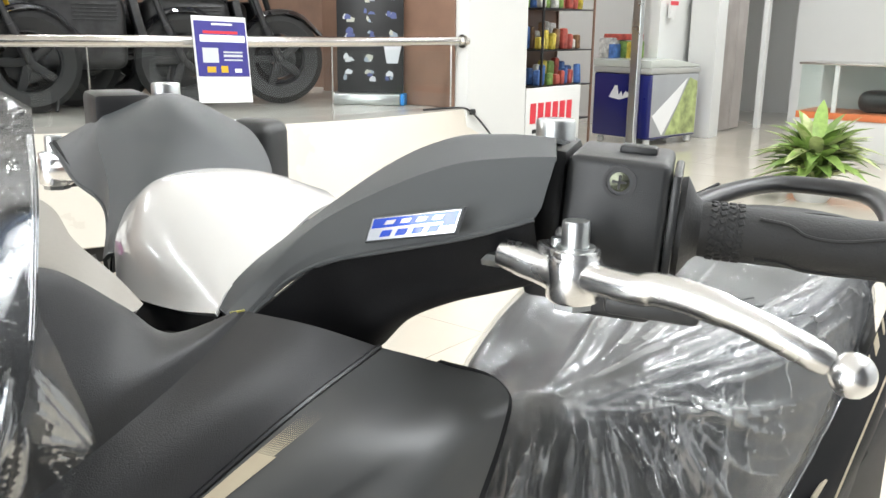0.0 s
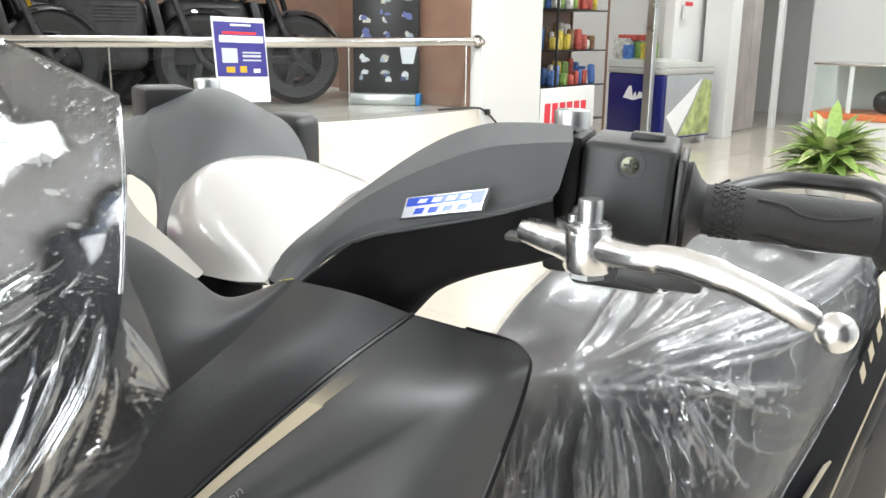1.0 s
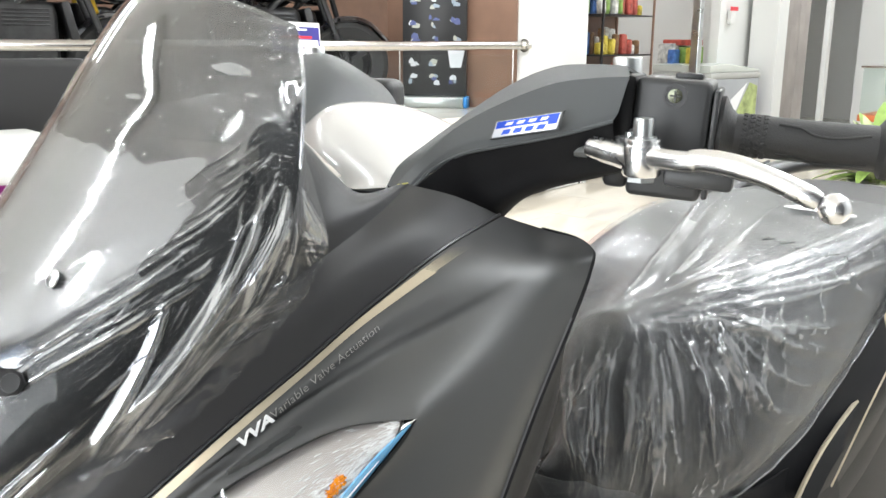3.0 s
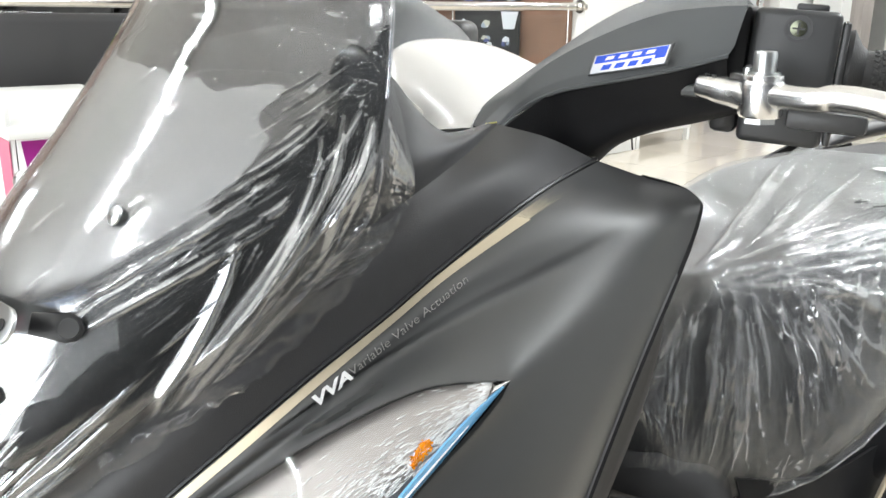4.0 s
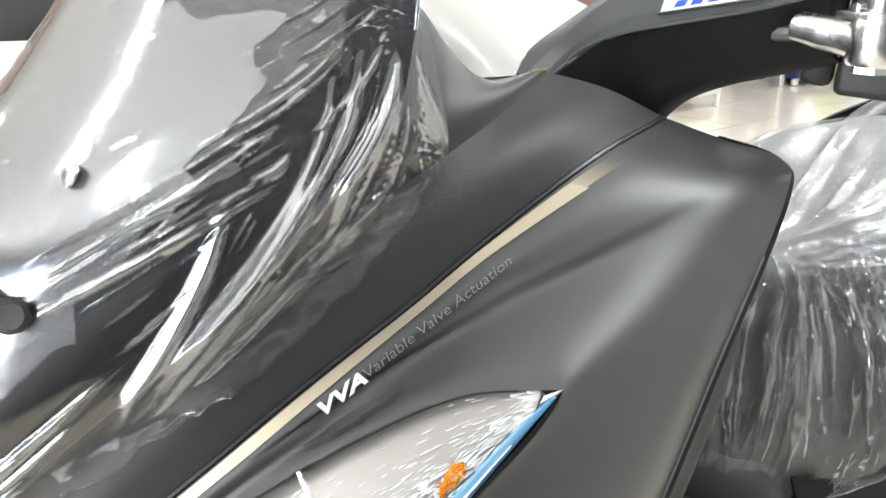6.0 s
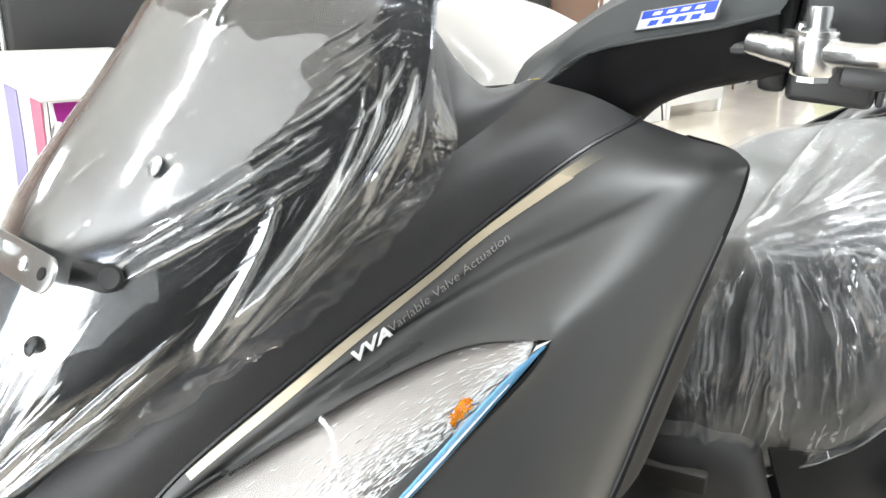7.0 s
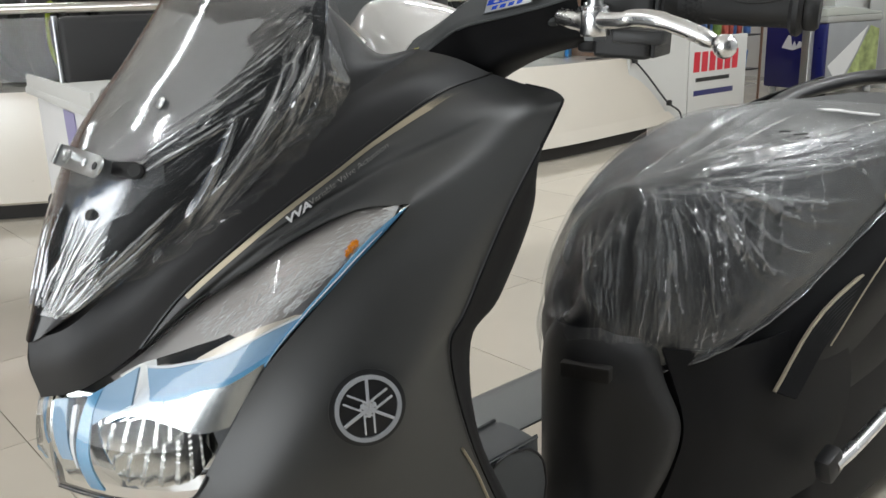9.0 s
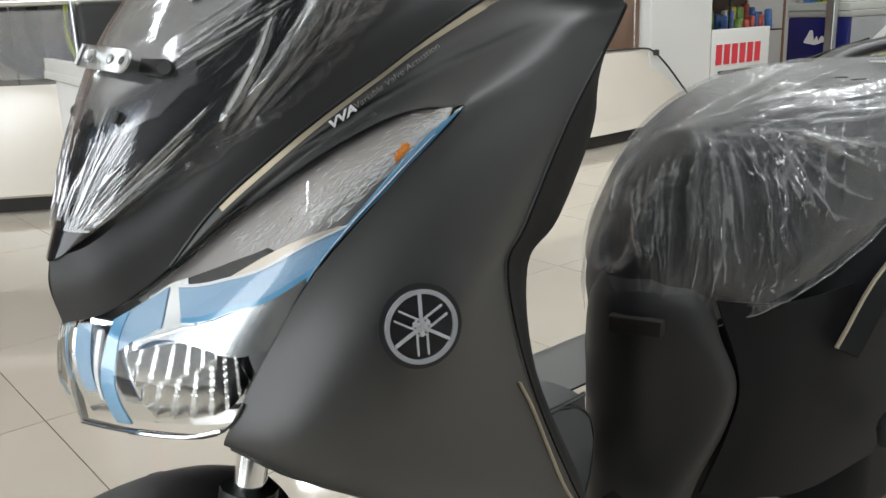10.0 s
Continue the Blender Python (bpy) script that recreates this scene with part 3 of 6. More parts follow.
# front fairing
SEAM = [(.090, -.484, .729), (.110, -.449, .775), (.134, -.400, .818), (.148, -.355, .849), (.160, -.310, .876), (.169, -.268, .902), (.181, -.200, .937), (.172, -.121, .950)]
MID = [(.0905, -.4845, .728), (.116, -.447, .769), (.146, -.395, .815), (.160, -.355, .843), (.172, -.312, .870), (.183, -.266, .895), (.207, -.180, .930), (.194, -.094, .938)]
GROOVE = [(.0905, -.4843, .7275), (.1155, -.444, .765), (.1475, -.3935, .8085), (.1645, -.354, .833), (.179, -.314, .857), (.195, -.268, .880), (.234, -.160, .916), (.226, -.078, .929)]
LENS_TOP = [(.0895, -.483, .7265), (.117, -.446, .762), (.151, -.401, .800), (.177, -.362, .827), (.205, -.320, .8475), (.236, -.2835, .851), (.244, -.176, .888), (.244, -.103, .912)]
SIDE = [
    [(.236, -.2845, .8505), (.240, -.245, .864), (.244, -.17, .886), (.244, -.103, .912)],
    [(.224, -.350, .795), (.247, -.295, .803), (.256, -.235, .815), (.254, -.180, .832)],
    [(.200, -.416, .727), (.242, -.365, .728), (.260, -.30, .735), (.255, -.236, .748)],
    [(.180, -.449, .668), (.237, -.402, .675), (.262, -.33, .682), (.252, -.257, .706)],
    [(.164, -.483, .605), (.222, -.437, .603), (.254, -.35, .603), (.250, -.228, .595)],
    [(.150, -.478, .585), (.20, -.425, .55), (.232, -.33, .515), (.245, -.163, .459)],
    [(.110, -.44, .56), (.15, -.38, .51), (.19, -.29, .45), (.225, -.13, .38)],
]


def resampled(r, n):
    """n points evenly along the smooth line through r."""
    line = spline(r, 32)
    return [line[round(k * (len(line) - 1) / (n - 1))] for k in range(n)]


def smooth_step(x, a, b):
    k = min(1.0, max(0.0, (x - a) / (b - a)))
    return k * k * (3 - 2 * k)


def side_panel_mesh(flip):
    """The whole painted side panel round the lamp opening, one mesh, with the pressed crease above the lamp."""
    up = [spline(r, 16) for r in (SEAM, MID, GROOVE)] + [spline(LENS_TOP[:6], 16) + spline(LENS_TOP[5:], 16)[1:]]
    low = [spline([Vector(q) for q in resampled(r, 33)], 1) for r in SIDE[1:]]
    cut = 80
    step = low[0][0] - up[3][cut]
    front = [list(r) for r in zip(*(spline([*c, c[-1] + step], 12)[:37] for c in zip(*(r[:cut + 1] for r in up))))]
    rear = [list(r) for r in zip(*(spline(c, 12) for c in zip(*([r[cut:] for r in up] + low))))]
    crease = [(u, v) for u, v in ((1.9, .9), (2.5, 1.15), (3.2, 1.42), (4.0, 1.75), (4.7, 1.96), (5.3, 1.95), (5.75, 1.86), (6.1, 1.8))]
    bm = bmesh.new()
    for inner in (0.0, 0.003):
        for g, shift in ((front, 0), (rear, 5)):
            g = pressed(np.array([[tuple(p) for p in r] for r in g]), crease, shift, inner)
            if flip:
                g[..., 0] = 2 * CX - g[..., 0]
            sheet([[Vector(p) for p in r] for r in g], bm=bm)
    bmesh.ops.remove_doubles(bm, verts=bm.verts[:], dist=5e-5)
    return bm


def pressed(g, crease, shift, inner):
    """Sinks the sheet along the crease: a sharp upper flank, a long soft lower one, fading out to the rear."""
    n = np.cross(np.gradient(g, axis=1), np.gradient(g, axis=0))
    n /= np.maximum(np.linalg.norm(n, axis=2, keepdims=True), 1e-12)
    n *= np.sign(n[..., :1] + 1e-9)
    us, vs = [u for u, v in crease], [v for u, v in crease]
    for i in range(g.shape[0]):
        for j in range(g.shape[1]):
            u, v = shift + j / 16, i / 12
            d = v - np.interp(u, us, vs)
            fade = smooth_step(u, 1.9, 2.6) * (1 - smooth_step(u, 5.2, 6.1)) * max(0.0, 1 - max(0, v - 2.6) / .4)
            deep = math.exp(-(d / (.10 if d < 0 else .34)) ** 2) if abs(d) < 1.5 else 0
            g[i, j] -= n[i, j] * (.0022 * deep * fade + inner)
    return g


side_panel = part("side_panel", side_panel_mesh(False), M_MATT, bike)
upper_panel = side_panel
part("side_panel", side_panel_mesh(True), M_MATT, bike)
NOSE = [(.01, -.553, .676), (.055, -.527, .692)] + SEAM
RIM = [(.01, -.556, .735), (.048, -.532, .75), (.066, -.492, .782), (.090, -.445, .820), (.110, -.400, .858), (.126, -.352, .895), (.140, -.308, .925), (.148, -.269, .946), (.142, -.223, .962), (.128, -.178, .976)]
cowl = both("front_cowl", [NOSE, [tuple((0.5 * (a + b) + d) for a, b, d in zip(p, q, (0.004, -0.004, 0.004))) for p, q in zip(NOSE, RIM)], RIM], 0.003, M_COWL)
# inner wall below the rim, and the dash floor
DASH = [(.01, -.50, .76), (.03, -.49, .77), (.040, -.46, .79), (.05, -.42, .82), (.055, -.38, .85), (.065, -.34, .88), (.075, -.30, .905), (.08, -.26, .93), (.085, -.21, .945), (.085, -.16, .945)]
both("inner_cowl", [RIM, [tuple((0.55 * a + 0.45 * b) for a, b in zip(p, q)) for p, q in zip(RIM, DASH)], DASH, [(CX, y - .01, z - .005) for x, y, z in DASH]], 0.002, M_UNDER)
# raised wall and lip of the cowl beside the meter visor
both("cowl_lip", [[(.126, -.352, .895), (.140, -.308, .925), (.148, -.269, .946), (.142, -.223, .962), (.128, -.178, .976)],
                  [(.138, -.335, .95), (.146, -.300, .962), (.143, -.262, .968), (.137, -.224, .9715), (.1275, -.181, .977)],
                  [(.134, -.318, 1.02), (.128, -.285, 1.02), (.1135, -.242, .991), (.119, -.220, .973), (.1255, -.184, .9755)],
                  [(.125, -.315, 1.02), (.110, -.275, 1.0), (.098, -.228, .970), (.108, -.205, .955), (.117, -.176, .955)]], 0.002, M_COWL, 8, 6)

# rear edge of the leg shield and the inner shield
EDGE = [(.194, -.094, .938), (.226, -.078, .929), (.244, -.103, .912), (.254, -.180, .832), (.255, -.236, .748), (.252, -.257, .706), (.250, -.228, .595), (.245, -.163, .459), (.235, -.10, .36)]
part("edge_trim", tube(spline(EDGE, 5)[12:], 0.0009, 8), M_EDGE, bike)
part("edge_trim", tube(spline([(2 * CX - x, y, z) for x, y, z in EDGE], 5)[12:], 0.0009, 8), M_EDGE, bike)
part("edge_stripe", tube(spline([(.2525, -.243, .602), (.2512, -.225, .57), (.2492, -.200, .515), (.2472, -.172, .459), (.240, -.125, .40)], 6), 0.0022, 8, flat=.6), M_GOLD, bike, "champagne stripe down the edge of the leg shield")
INNER = [(.165, -.098, .922), (.19, -.090, .905), (.207, -.110, .875), (.225, -.12, .82), (.227, -.168, .74), (.222, -.205, .70), (.232, -.208, .60), (.224, -.14, .46), (.21, -.08, .33)]
MIDDLE = [(.01, -.04, .90), (.01, -.04, .89), (.01, -.04, .86), (.01, -.07, .80), (.01, -.09, .74), (.01, -.10, .70), (.01, -.10, .60), (.01, -.08, .46), (.01, -.05, .33)]
both("inner_leg_shield", [EDGE, INNER, [tuple((0.5 * (a + b)) for a, b in zip(p, q)) for p, q in zip(INNER, MIDDLE)], MIDDLE], 0.003, M_UNDER)

# windscreen
LINE = [(-.556, .733), (-.535, .79), (-.513, .85), (-.478, .915), (-.418, .985), (-.379, 1.035), (-.353, 1.07), (-.324, 1.104), (-.306, 1.121)]
SIDE_LINE = [(.028, -.546, .742), (.062, -.506, .778), (.100, -.445, .833), (.136, -.378, .898), (.163, -.328, .962), (.162, -.311, 1.0), (.160, -.305, 1.031), (.155, -.299, 1.062), (.138, -.290, 1.092)]


def screen_rows(grow=0.0):
    """Lines across the screen from foot to top; grow: metres outside it."""
    rows = []
    for (y, z), (ex, ey, ez) in zip(LINE, SIDE_LINE):
        h = ex - CX + grow
        k = min(1.0, max(0.0, (z - 0.86) / 0.12))
        left = 1 - 0.26 * k * k * (3 - 2 * k)   # the far side is drawn in by the taut film
        rows.append([(CX + s * h * (left if s < 0 else 1), y - grow + (ey - y) * abs(s) ** 2.3, z + (ez - z) * abs(s) ** 1.8) for s in (-1, -.93, -.75, -.4, 0, .4, .75, .93, 1)])
    return rows


windscreen = part("windscreen", sheet(surface(screen_rows(), 4, 6)), M_SMOKE, bike, "smoked clear windscreen")

# headlamp
LT = [(.01, -.556, .674), (.055, -.529, .690)] + LENS_TOP[:6]
LB = [(.01, -.548, .580), (.095, -.525, .592), (.163, -.484, .606), (.179, -.450, .668), (.199, -.417, .727), (.212, -.386, .762), (.2235, -.351, .794), (.236, -.284, .8505)]
FADE = [1, 1, 1, 1, 1, 1, 0.8, 0]


def lens_row(v, deep=0.0):
    """A line across the lens: v = 0 is its upper edge, 1 its lower; deep metres behind the lens."""
    out = []
    for i, (p, q) in enumerate(zip(LT, LB)):
        b = 0.014 * math.sin(math.pi * min(1, max(0, v))) * FADE[i] - deep * FADE[i]
        out.append((p[0] + (q[0] - p[0]) * v + 0.7 * b * min(1, i / 2), p[1] + (q[1] - p[1]) * v - 0.8 * b, p[2] + (q[2] - p[2]) * v))
    return out


LV = (0, 0.25, 0.5, 0.75, 1)
LAMP_CORE = (CX, -.2, .7)


def lens_place(deep):
    grid = surface([lens_row(v, deep) for v in LV], 8, 8)

    def on(u, v):
        a, b = min(55.999, max(0, u * 8)), min(31.999, max(0, v * 32))
        i, j = int(a), int(b)
        f, g = a - i, b - j
        return (grid[j][i] * (1 - f) + grid[j][i + 1] * f) * (1 - g) + (grid[j + 1][i] * (1 - f) + grid[j + 1][i + 1] * f) * g
    return on


def lamp_unit(flip):
    """One headlamp: bowl, clear lens, signal reflector, light guides, main reflector."""
    def fl(p):
        return Vector((2 * CX - p[0], p[1], p[2])) if flip else Vector(p)

    def patch(name, rail_a, rail_b, deep, mat, thick=0.002, n=6, m=3, parent=None, ripple=0.0):
        on = lens_place(deep)
        a, b = (spline([(u, v, 0) for u, v in r], n) for r in (rail_a, rail_b))
        def place(s):
            if not ripple:
                return fl(on(s.x, s.y))
            du, dv = (s.x - 6.15) * .05, (s.y - .62) * .06
            d, w = math.hypot(du, dv), math.atan2(dv, du)
            k = ripple * min(1.0, max(0.12, 1.5 - d / .075))
            return fl(on(s.x, s.y) + Vector((.5, -1, .3)) * k * (noise.noise(Vector((w * 20, d * 130, 1.0))) + .5 * noise.noise(Vector((w * 40, d * 260, 4.0)))))
        rows = [[place(p.lerp(q, k / m)) for p, q in zip(a, b)] for k in range(m + 1)]
        return part(name, sheet(rows, thick, core=LAMP_CORE), mat, parent or bowl)

    rows = [[tuple(fl(p)) for p in lens_row(v, 0.034)] for v in (-0.03, 0.25, 0.5, 0.75, 1.03)]
    bowl = part("headlamp", sheet(surface(rows, 6, 4), 0.002, core=LAMP_CORE), M_CHROME, bike, "large clear headlamp with chrome bowl and blue light guides")
    rows = [[tuple(fl(p)) for p in lens_row(v)] for v in LV]
    part("lens", sheet(surface(rows, 8, 5)), M_LENS, bowl)
    patch("signal_reflector", [(1.35, 0.02), (2.8, 0.02), (4.8, 0.015), (6.8, 0.03)], [(1.4, 0.06), (2.8, 0.30), (4.7, 0.90), (6.75, 0.84)], 0.012, M_SIGNAL, n=40, m=40, ripple=0.00022)
    patch("divider", [(1.5, 0.05), (2.2, 0.12), (2.9, 0.26), (3.5, 0.42)], [(1.6, 0.09), (2.2, 0.16), (2.9, 0.36), (3.7, 0.60)], 0.0105, M_FOOT, m=2)
    # cream strip: a warm reflection in the lamp, put in as colour
    patch("reflection_strip", [(2.9, 0.35), (3.5, 0.47), (4.2, 0.68), (4.75, 0.86)], [(2.9, 0.38), (3.6, 0.60), (4.3, 0.80), (5.0, 0.97)], 0.0095, M_WARM, m=2)
    patch("light_guide", [(2.0, 0.11), (2.75, 0.31), (3.6, 0.58), (5.1, 0.97)], [(1.95, 0.30), (2.7, 0.50), (3.3, 0.74), (4.0, 0.975)], 0.006, M_GUIDE, n=14, m=8, ripple=0.0003)
    patch("guide_edge", [(2.0, 0.10), (2.75, 0.30), (3.6, 0.57), (5.1, 0.96)], [(2.0, 0.115), (2.75, 0.32), (3.6, 0.595), (5.08, 0.975)], 0.0045, M_WHITE_LED, m=1)
    patch("guide_edge", [(1.95, 0.28), (2.7, 0.475), (3.3, 0.71), (4.05, 0.95)], [(1.95, 0.31), (2.7, 0.515), (3.3, 0.755), (4.0, 0.985)], 0.0045, M_LIGHTBLUE, m=1)
    patch("guide_edge", [(3.9, 0.965), (4.8, 0.935), (5.8, 0.85), (6.92, 0.56)], [(3.9, 0.995), (4.8, 0.995), (5.8, 0.995), (6.95, 0.99)], 0.004, M_LIGHTBLUE, m=3)
    patch("guide_line", [(3.95, 0.985), (4.8, 0.962), (5.8, 0.915), (6.6, 0.84)], [(3.95, 0.988), (4.8, 0.970), (5.8, 0.928), (6.6, 0.86)], 0.002, M_WHITE_LED, m=1)
    patch("main_reflector_top", [(1.5, 0.06), (1.95, 0.30), (2.7, 0.51), (3.3, 0.75), (4.0, 0.985)], [(1.2, 0.32), (1.6, 0.34), (2.1, 0.52), (2.45, 0.72), (2.95, 0.985)], 0.010, M_FACET)
    patch("nose_guide", [(1.28, 0.06), (1.12, 0.18), (0.95, 0.42), (0.84, 0.65), (0.80, 0.93)], [(1.02, 0.06), (0.88, 0.20), (0.72, 0.42), (0.62, 0.65), (0.55, 0.93)], 0.006, M_LIGHTBLUE, m=4)
    patch("nose_guide", [(0.56, 0.03), (0.54, 0.2), (0.52, 0.4), (0.50, 0.62)], [(0.22, 0.02), (0.22, 0.2), (0.24, 0.4), (0.28, 0.62)], 0.008, M_GUIDE, m=4)
    patch("nose_diffuser", [(0.0, 0.05), (0.0, 0.35), (0.0, 0.7), (0.0, 0.96)], [(0.56, 0.05), (0.56, 0.35), (0.52, 0.7), (0.5, 0.96)], 0.016, M_FACET)
    patch("nose_bar", [(0.80, 0.10), (0.76, 0.2), (0.66, 0.4), (0.56, 0.7)], [(0.69, 0.10), (0.66, 0.2), (0.58, 0.4), (0.52, 0.7)], 0.007, M_WHITE_LED)
    patch("guide_arm", [(1.85, 0.08), (1.6, 0.07), (1.35, 0.06), (1.12, 0.07)], [(1.65, 0.27), (1.45, 0.27), (1.25, 0.27), (1.05, 0.30)], 0.007, M_GUIDE, n=14, m=8, ripple=0.0003)
    patch("bright_step", [(1.55, 0.05), (1.75, 0.06), (1.95, 0.08), (2.15, 0.11)], [(1.5, 0.30), (1.7, 0.32), (1.9, 0.34), (2.1, 0.38)], 0.0085, M_FACET)
    # the fluted main reflector: slanting chrome flutes broken by a cross step
    rl = random.Random(11)
    on = lens_place(0.018)
    rows = []
    for i in range(41):
        line = []
        for j in range(81):
            u, v = 1.0 + 1.42 * j / 80, 0.33 + 0.59 * i / 40
            v = min(.96, v + .11 * (u - 1.0) * (1 - i / 40))
            ph = (u * 4.2 + v * 4.6 + (.37 if v > .62 else 0)) % 1.0
            deep = .0045 * (ph / .72 if ph < .72 else (1 - ph) / .28) + .0005 * noise.noise(Vector((u * 4, v * 6, 2)))
            line.append(fl(on(u, v) + Vector((-.7, .68, -.1)) * deep))
        rows.append(line)
    part("main_reflector", sheet(rows), M_FLUTE, bowl, smooth=25)
    rim = [fl(lens_row(.985, -.001)[0])] + [fl(on_edge) for on_edge in (lens_place(-.001)(u, .985) for u in (.5, 1.0, 1.5, 1.95))]
    part("lens_rim", tube(spline(rim, 5), .0017, 8), M_CHROME, bowl)
    # small raised pads along the lower half of the signal reflector, whitened to put in its sparkle
    pads = bmesh.new()
    on = lens_place(0.0115)
    for k in range(1150):
        u = 3.0 + 3.75 * rl.random() ** .8
        mid = np.interp(u, (3.0, 4.0, 5.0, 6.0, 6.8), (.20, .46, .64, .58, .44))
        v = mid + rl.gauss(0, np.interp(u, (3.0, 5.0, 6.2, 6.8), (.07, .16, .18, .24)))
        if not .08 < v < np.interp(u, (3.0, 4.7, 6.8), (.33, .8, .8)):
            continue
        p, q = fl(on(u, v)), fl(on(u + .05, v))
        n = Vector((-.7 if flip else .7, -.68, .15))
        a, w = rl.uniform(.0012, .0036), rl.uniform(.00025, .0006)
        lathe([(1, 0), (.8, .35), (.4, .6), (.05, .68)], frame_of(p, q - p, n) @ Matrix.Diagonal((a, w, w * 1.3, 1)), 8, pads)
    tagged(part("sparkle_pillows", pads, M_PILLOW, bowl, smooth=70), kind="stuff")
    patch("lower_lip", [(0, 0.985), (1, 0.985), (2, 0.985), (2.4, 0.985)], [(0, 1.0), (1, 1.0), (2, 1.0), (2.4, 1.0)], -0.002, M_BLACK, 0.006, m=1)
    tagged(patch("bulb", [(5.95, 0.58), (6.0, 0.52), (6.07, 0.48), (6.15, 0.50)], [(5.97, 0.66), (6.03, 0.67), (6.1, 0.65), (6.18, 0.60)], 0.0105, M_ORANGE, n=8, m=10, ripple=0.0018), "amber bulb seen through the ribbed reflector")
    return bowl


lamp_unit(False)
lamp_unit(True)

# stripe and lettering on the upper side panel
PANEL_LINES = [spline(r, 8) for r in (SEAM, MID, GROOVE, LENS_TOP)]


def on_panel(u, v, lift=0.0):
    """A place on the upper side panel: u 0 to 7 from the nose, v 0 to 3 from the seam; lifted off it."""
    def at(u, v):
        a = min(55.999, max(0.0, u * 8))
        i, f = int(a), a - int(a)
        c = spline([l[i] * (1 - f) + l[i + 1] * f for l in PANEL_LINES], 8)
        b = min(23.999, max(0.0, v * 8))
        j, g = int(b), b - int(b)
        return c[j] * (1 - g) + c[j + 1] * g
    p = at(u, v)
    n = (at(u + 0.08, v) - at(u - 0.08, v)).cross(at(u, min(3, v + 0.08)) - at(u, max(0, v - 0.08))).normalized()
    if n.x < 0:
        n = -n
    return p + n * lift, n


rows = []
for k in range(41):
    u = 1.05 + 4.65 * k / 40
    w = 0.245 - 0.07 * k / 40
    c = 0.50 - 0.17 * k / 40
    rows.append([on_panel(u, c - w, 0.0008)[0], on_panel(u, c, 0.0009)[0], on_panel(u, c + w, 0.0008)[0]])
stripe_bm = sheet(rows)
for k in range(26):
    u, d = 5.709 + 0.0165 * k, 0.0072 * (1 - k / 27)
    for q in range(9):
        v = 0.305 + 0.14 * (q - 4) / 4.2
        sheet([[on_panel(u + a, v + b, 0.0009)[0] for a in (-d, d)] for b in (-2.0 * d, 2.0 * d)], bm=stripe_bm)
part("stripe", stripe_bm, M_GOLD, upper_panel, "champagne stripe decal with a halftone end")
part("panel_gap", tube(spline([(x + .0006, y - .0003, z + .0004) for x, y, z in SEAM], 6), 0.0016, 6), M_BLACK, upper_panel)


def word_on_panel(name, text, size, u, v, du, mat, shear, stretch, bold):
    o, n = on_panel(u, v, 0.0012)
    p, _ = on_panel(u + du, v, 0.0012)
    letters(name, text, size, frame_of(o, p - o, n) @ Matrix.Diagonal((stretch, 1, 1, 1)), mat, upper_panel, shear=shear, bold=bold)


word_on_panel("lettering", "VVA", 0.0092, 2.76, 1.37, 0.4, M_PAPER, 0.3, 1.58, 0.00035)
word_on_panel("lettering", "Variable Valve Actuation", 0.0072, 3.31, 1.30, 1.0, M_PRINT, 0.15, 1.27, -0.0001)

# round emblem on the side panel: ring and three spokes
EM = frame_of((.2605, -.358, .688), (.33, .94, 0), (.93, -.33, .10))
emblem = part("emblem", lathe([(0.0001, 0), (0.0345, 0), (0.0345, 0.0012), (0.031, 0.002), (0.0001, 0.002)], EM, 40), M_BLACK, side_panel, "round silver ring emblem")
part("emblem_ring", lathe([(0.0262, 0.002), (0.0300, 0.002), (0.0300, 0.0045), (0.0262, 0.0045), (0.0262, 0.002)], EM, 40, caps=False), M_SILVER, emblem)
for k in range(3):
    a = math.pi / 2 + k * 2.0944
    part("emblem_spoke", block((0.034, 0.0030, 0.003), EM @ pose(math.cos(a) * 0.009, math.sin(a) * 0.009, 0.0035, 0, 0, math.degrees(a)), 0.0008), M_SILVER, emblem)
    for s in (-1, 1):
        part("emblem_spoke", block((0.030, 0.0018, 0.003), EM @ pose(-math.cos(a) * 0.008 - math.sin(a) * 0.0042 * s, -math.sin(a) * 0.008 + math.cos(a) * 0.0042 * s, 0.0035, 0, 0, math.degrees(a)), 0.0006), M_SILVER, emblem)

# ---- handlebar ----
HX = 0.005
COVER = [
    [(.120, -.178, .964), (.119, -.1785, .967), (.113, -.181, .972), (.104, -.180, .974), (.090, -.165, .962)],
    [(.1206, -.146, .982), (.1190, -.1455, .987), (.112, -.148, .991), (.099, -.158, .987), (.080, -.135, .970)],
    [(.140, -.1312, .9957), (.1370, -.1305, 1.002), (.128, -.124, 1.0155), (.094, -.122, 1.000), (.070, -.090, .980)],
    [(.1634, -.1166, 1.0025), (.161, -.1155, 1.0105), (.1596, -.1027, 1.0364), (.138, -.079, 1.0440), (.070, -.040, .99)],
    [(.1852, -.1033, 1.0078), (.185, -.102, 1.0155), (.1911, -.0812, 1.0511), (.1719, -.0568, 1.0625), (.13, .0, 1.03)],
    [(.2105, -.0877, 1.0145), (.211, -.086, 1.0205), (.2181, -.0653, 1.0559), (.2007, -.0404, 1.0655), (.17, .03, 1.045)],
    [(.2365, -.066, 1.0242), (.239, -.063, 1.030), (.2409, -.0524, 1.0575), (.2254, -.0275, 1.0645), (.205, .045, 1.05)],
]


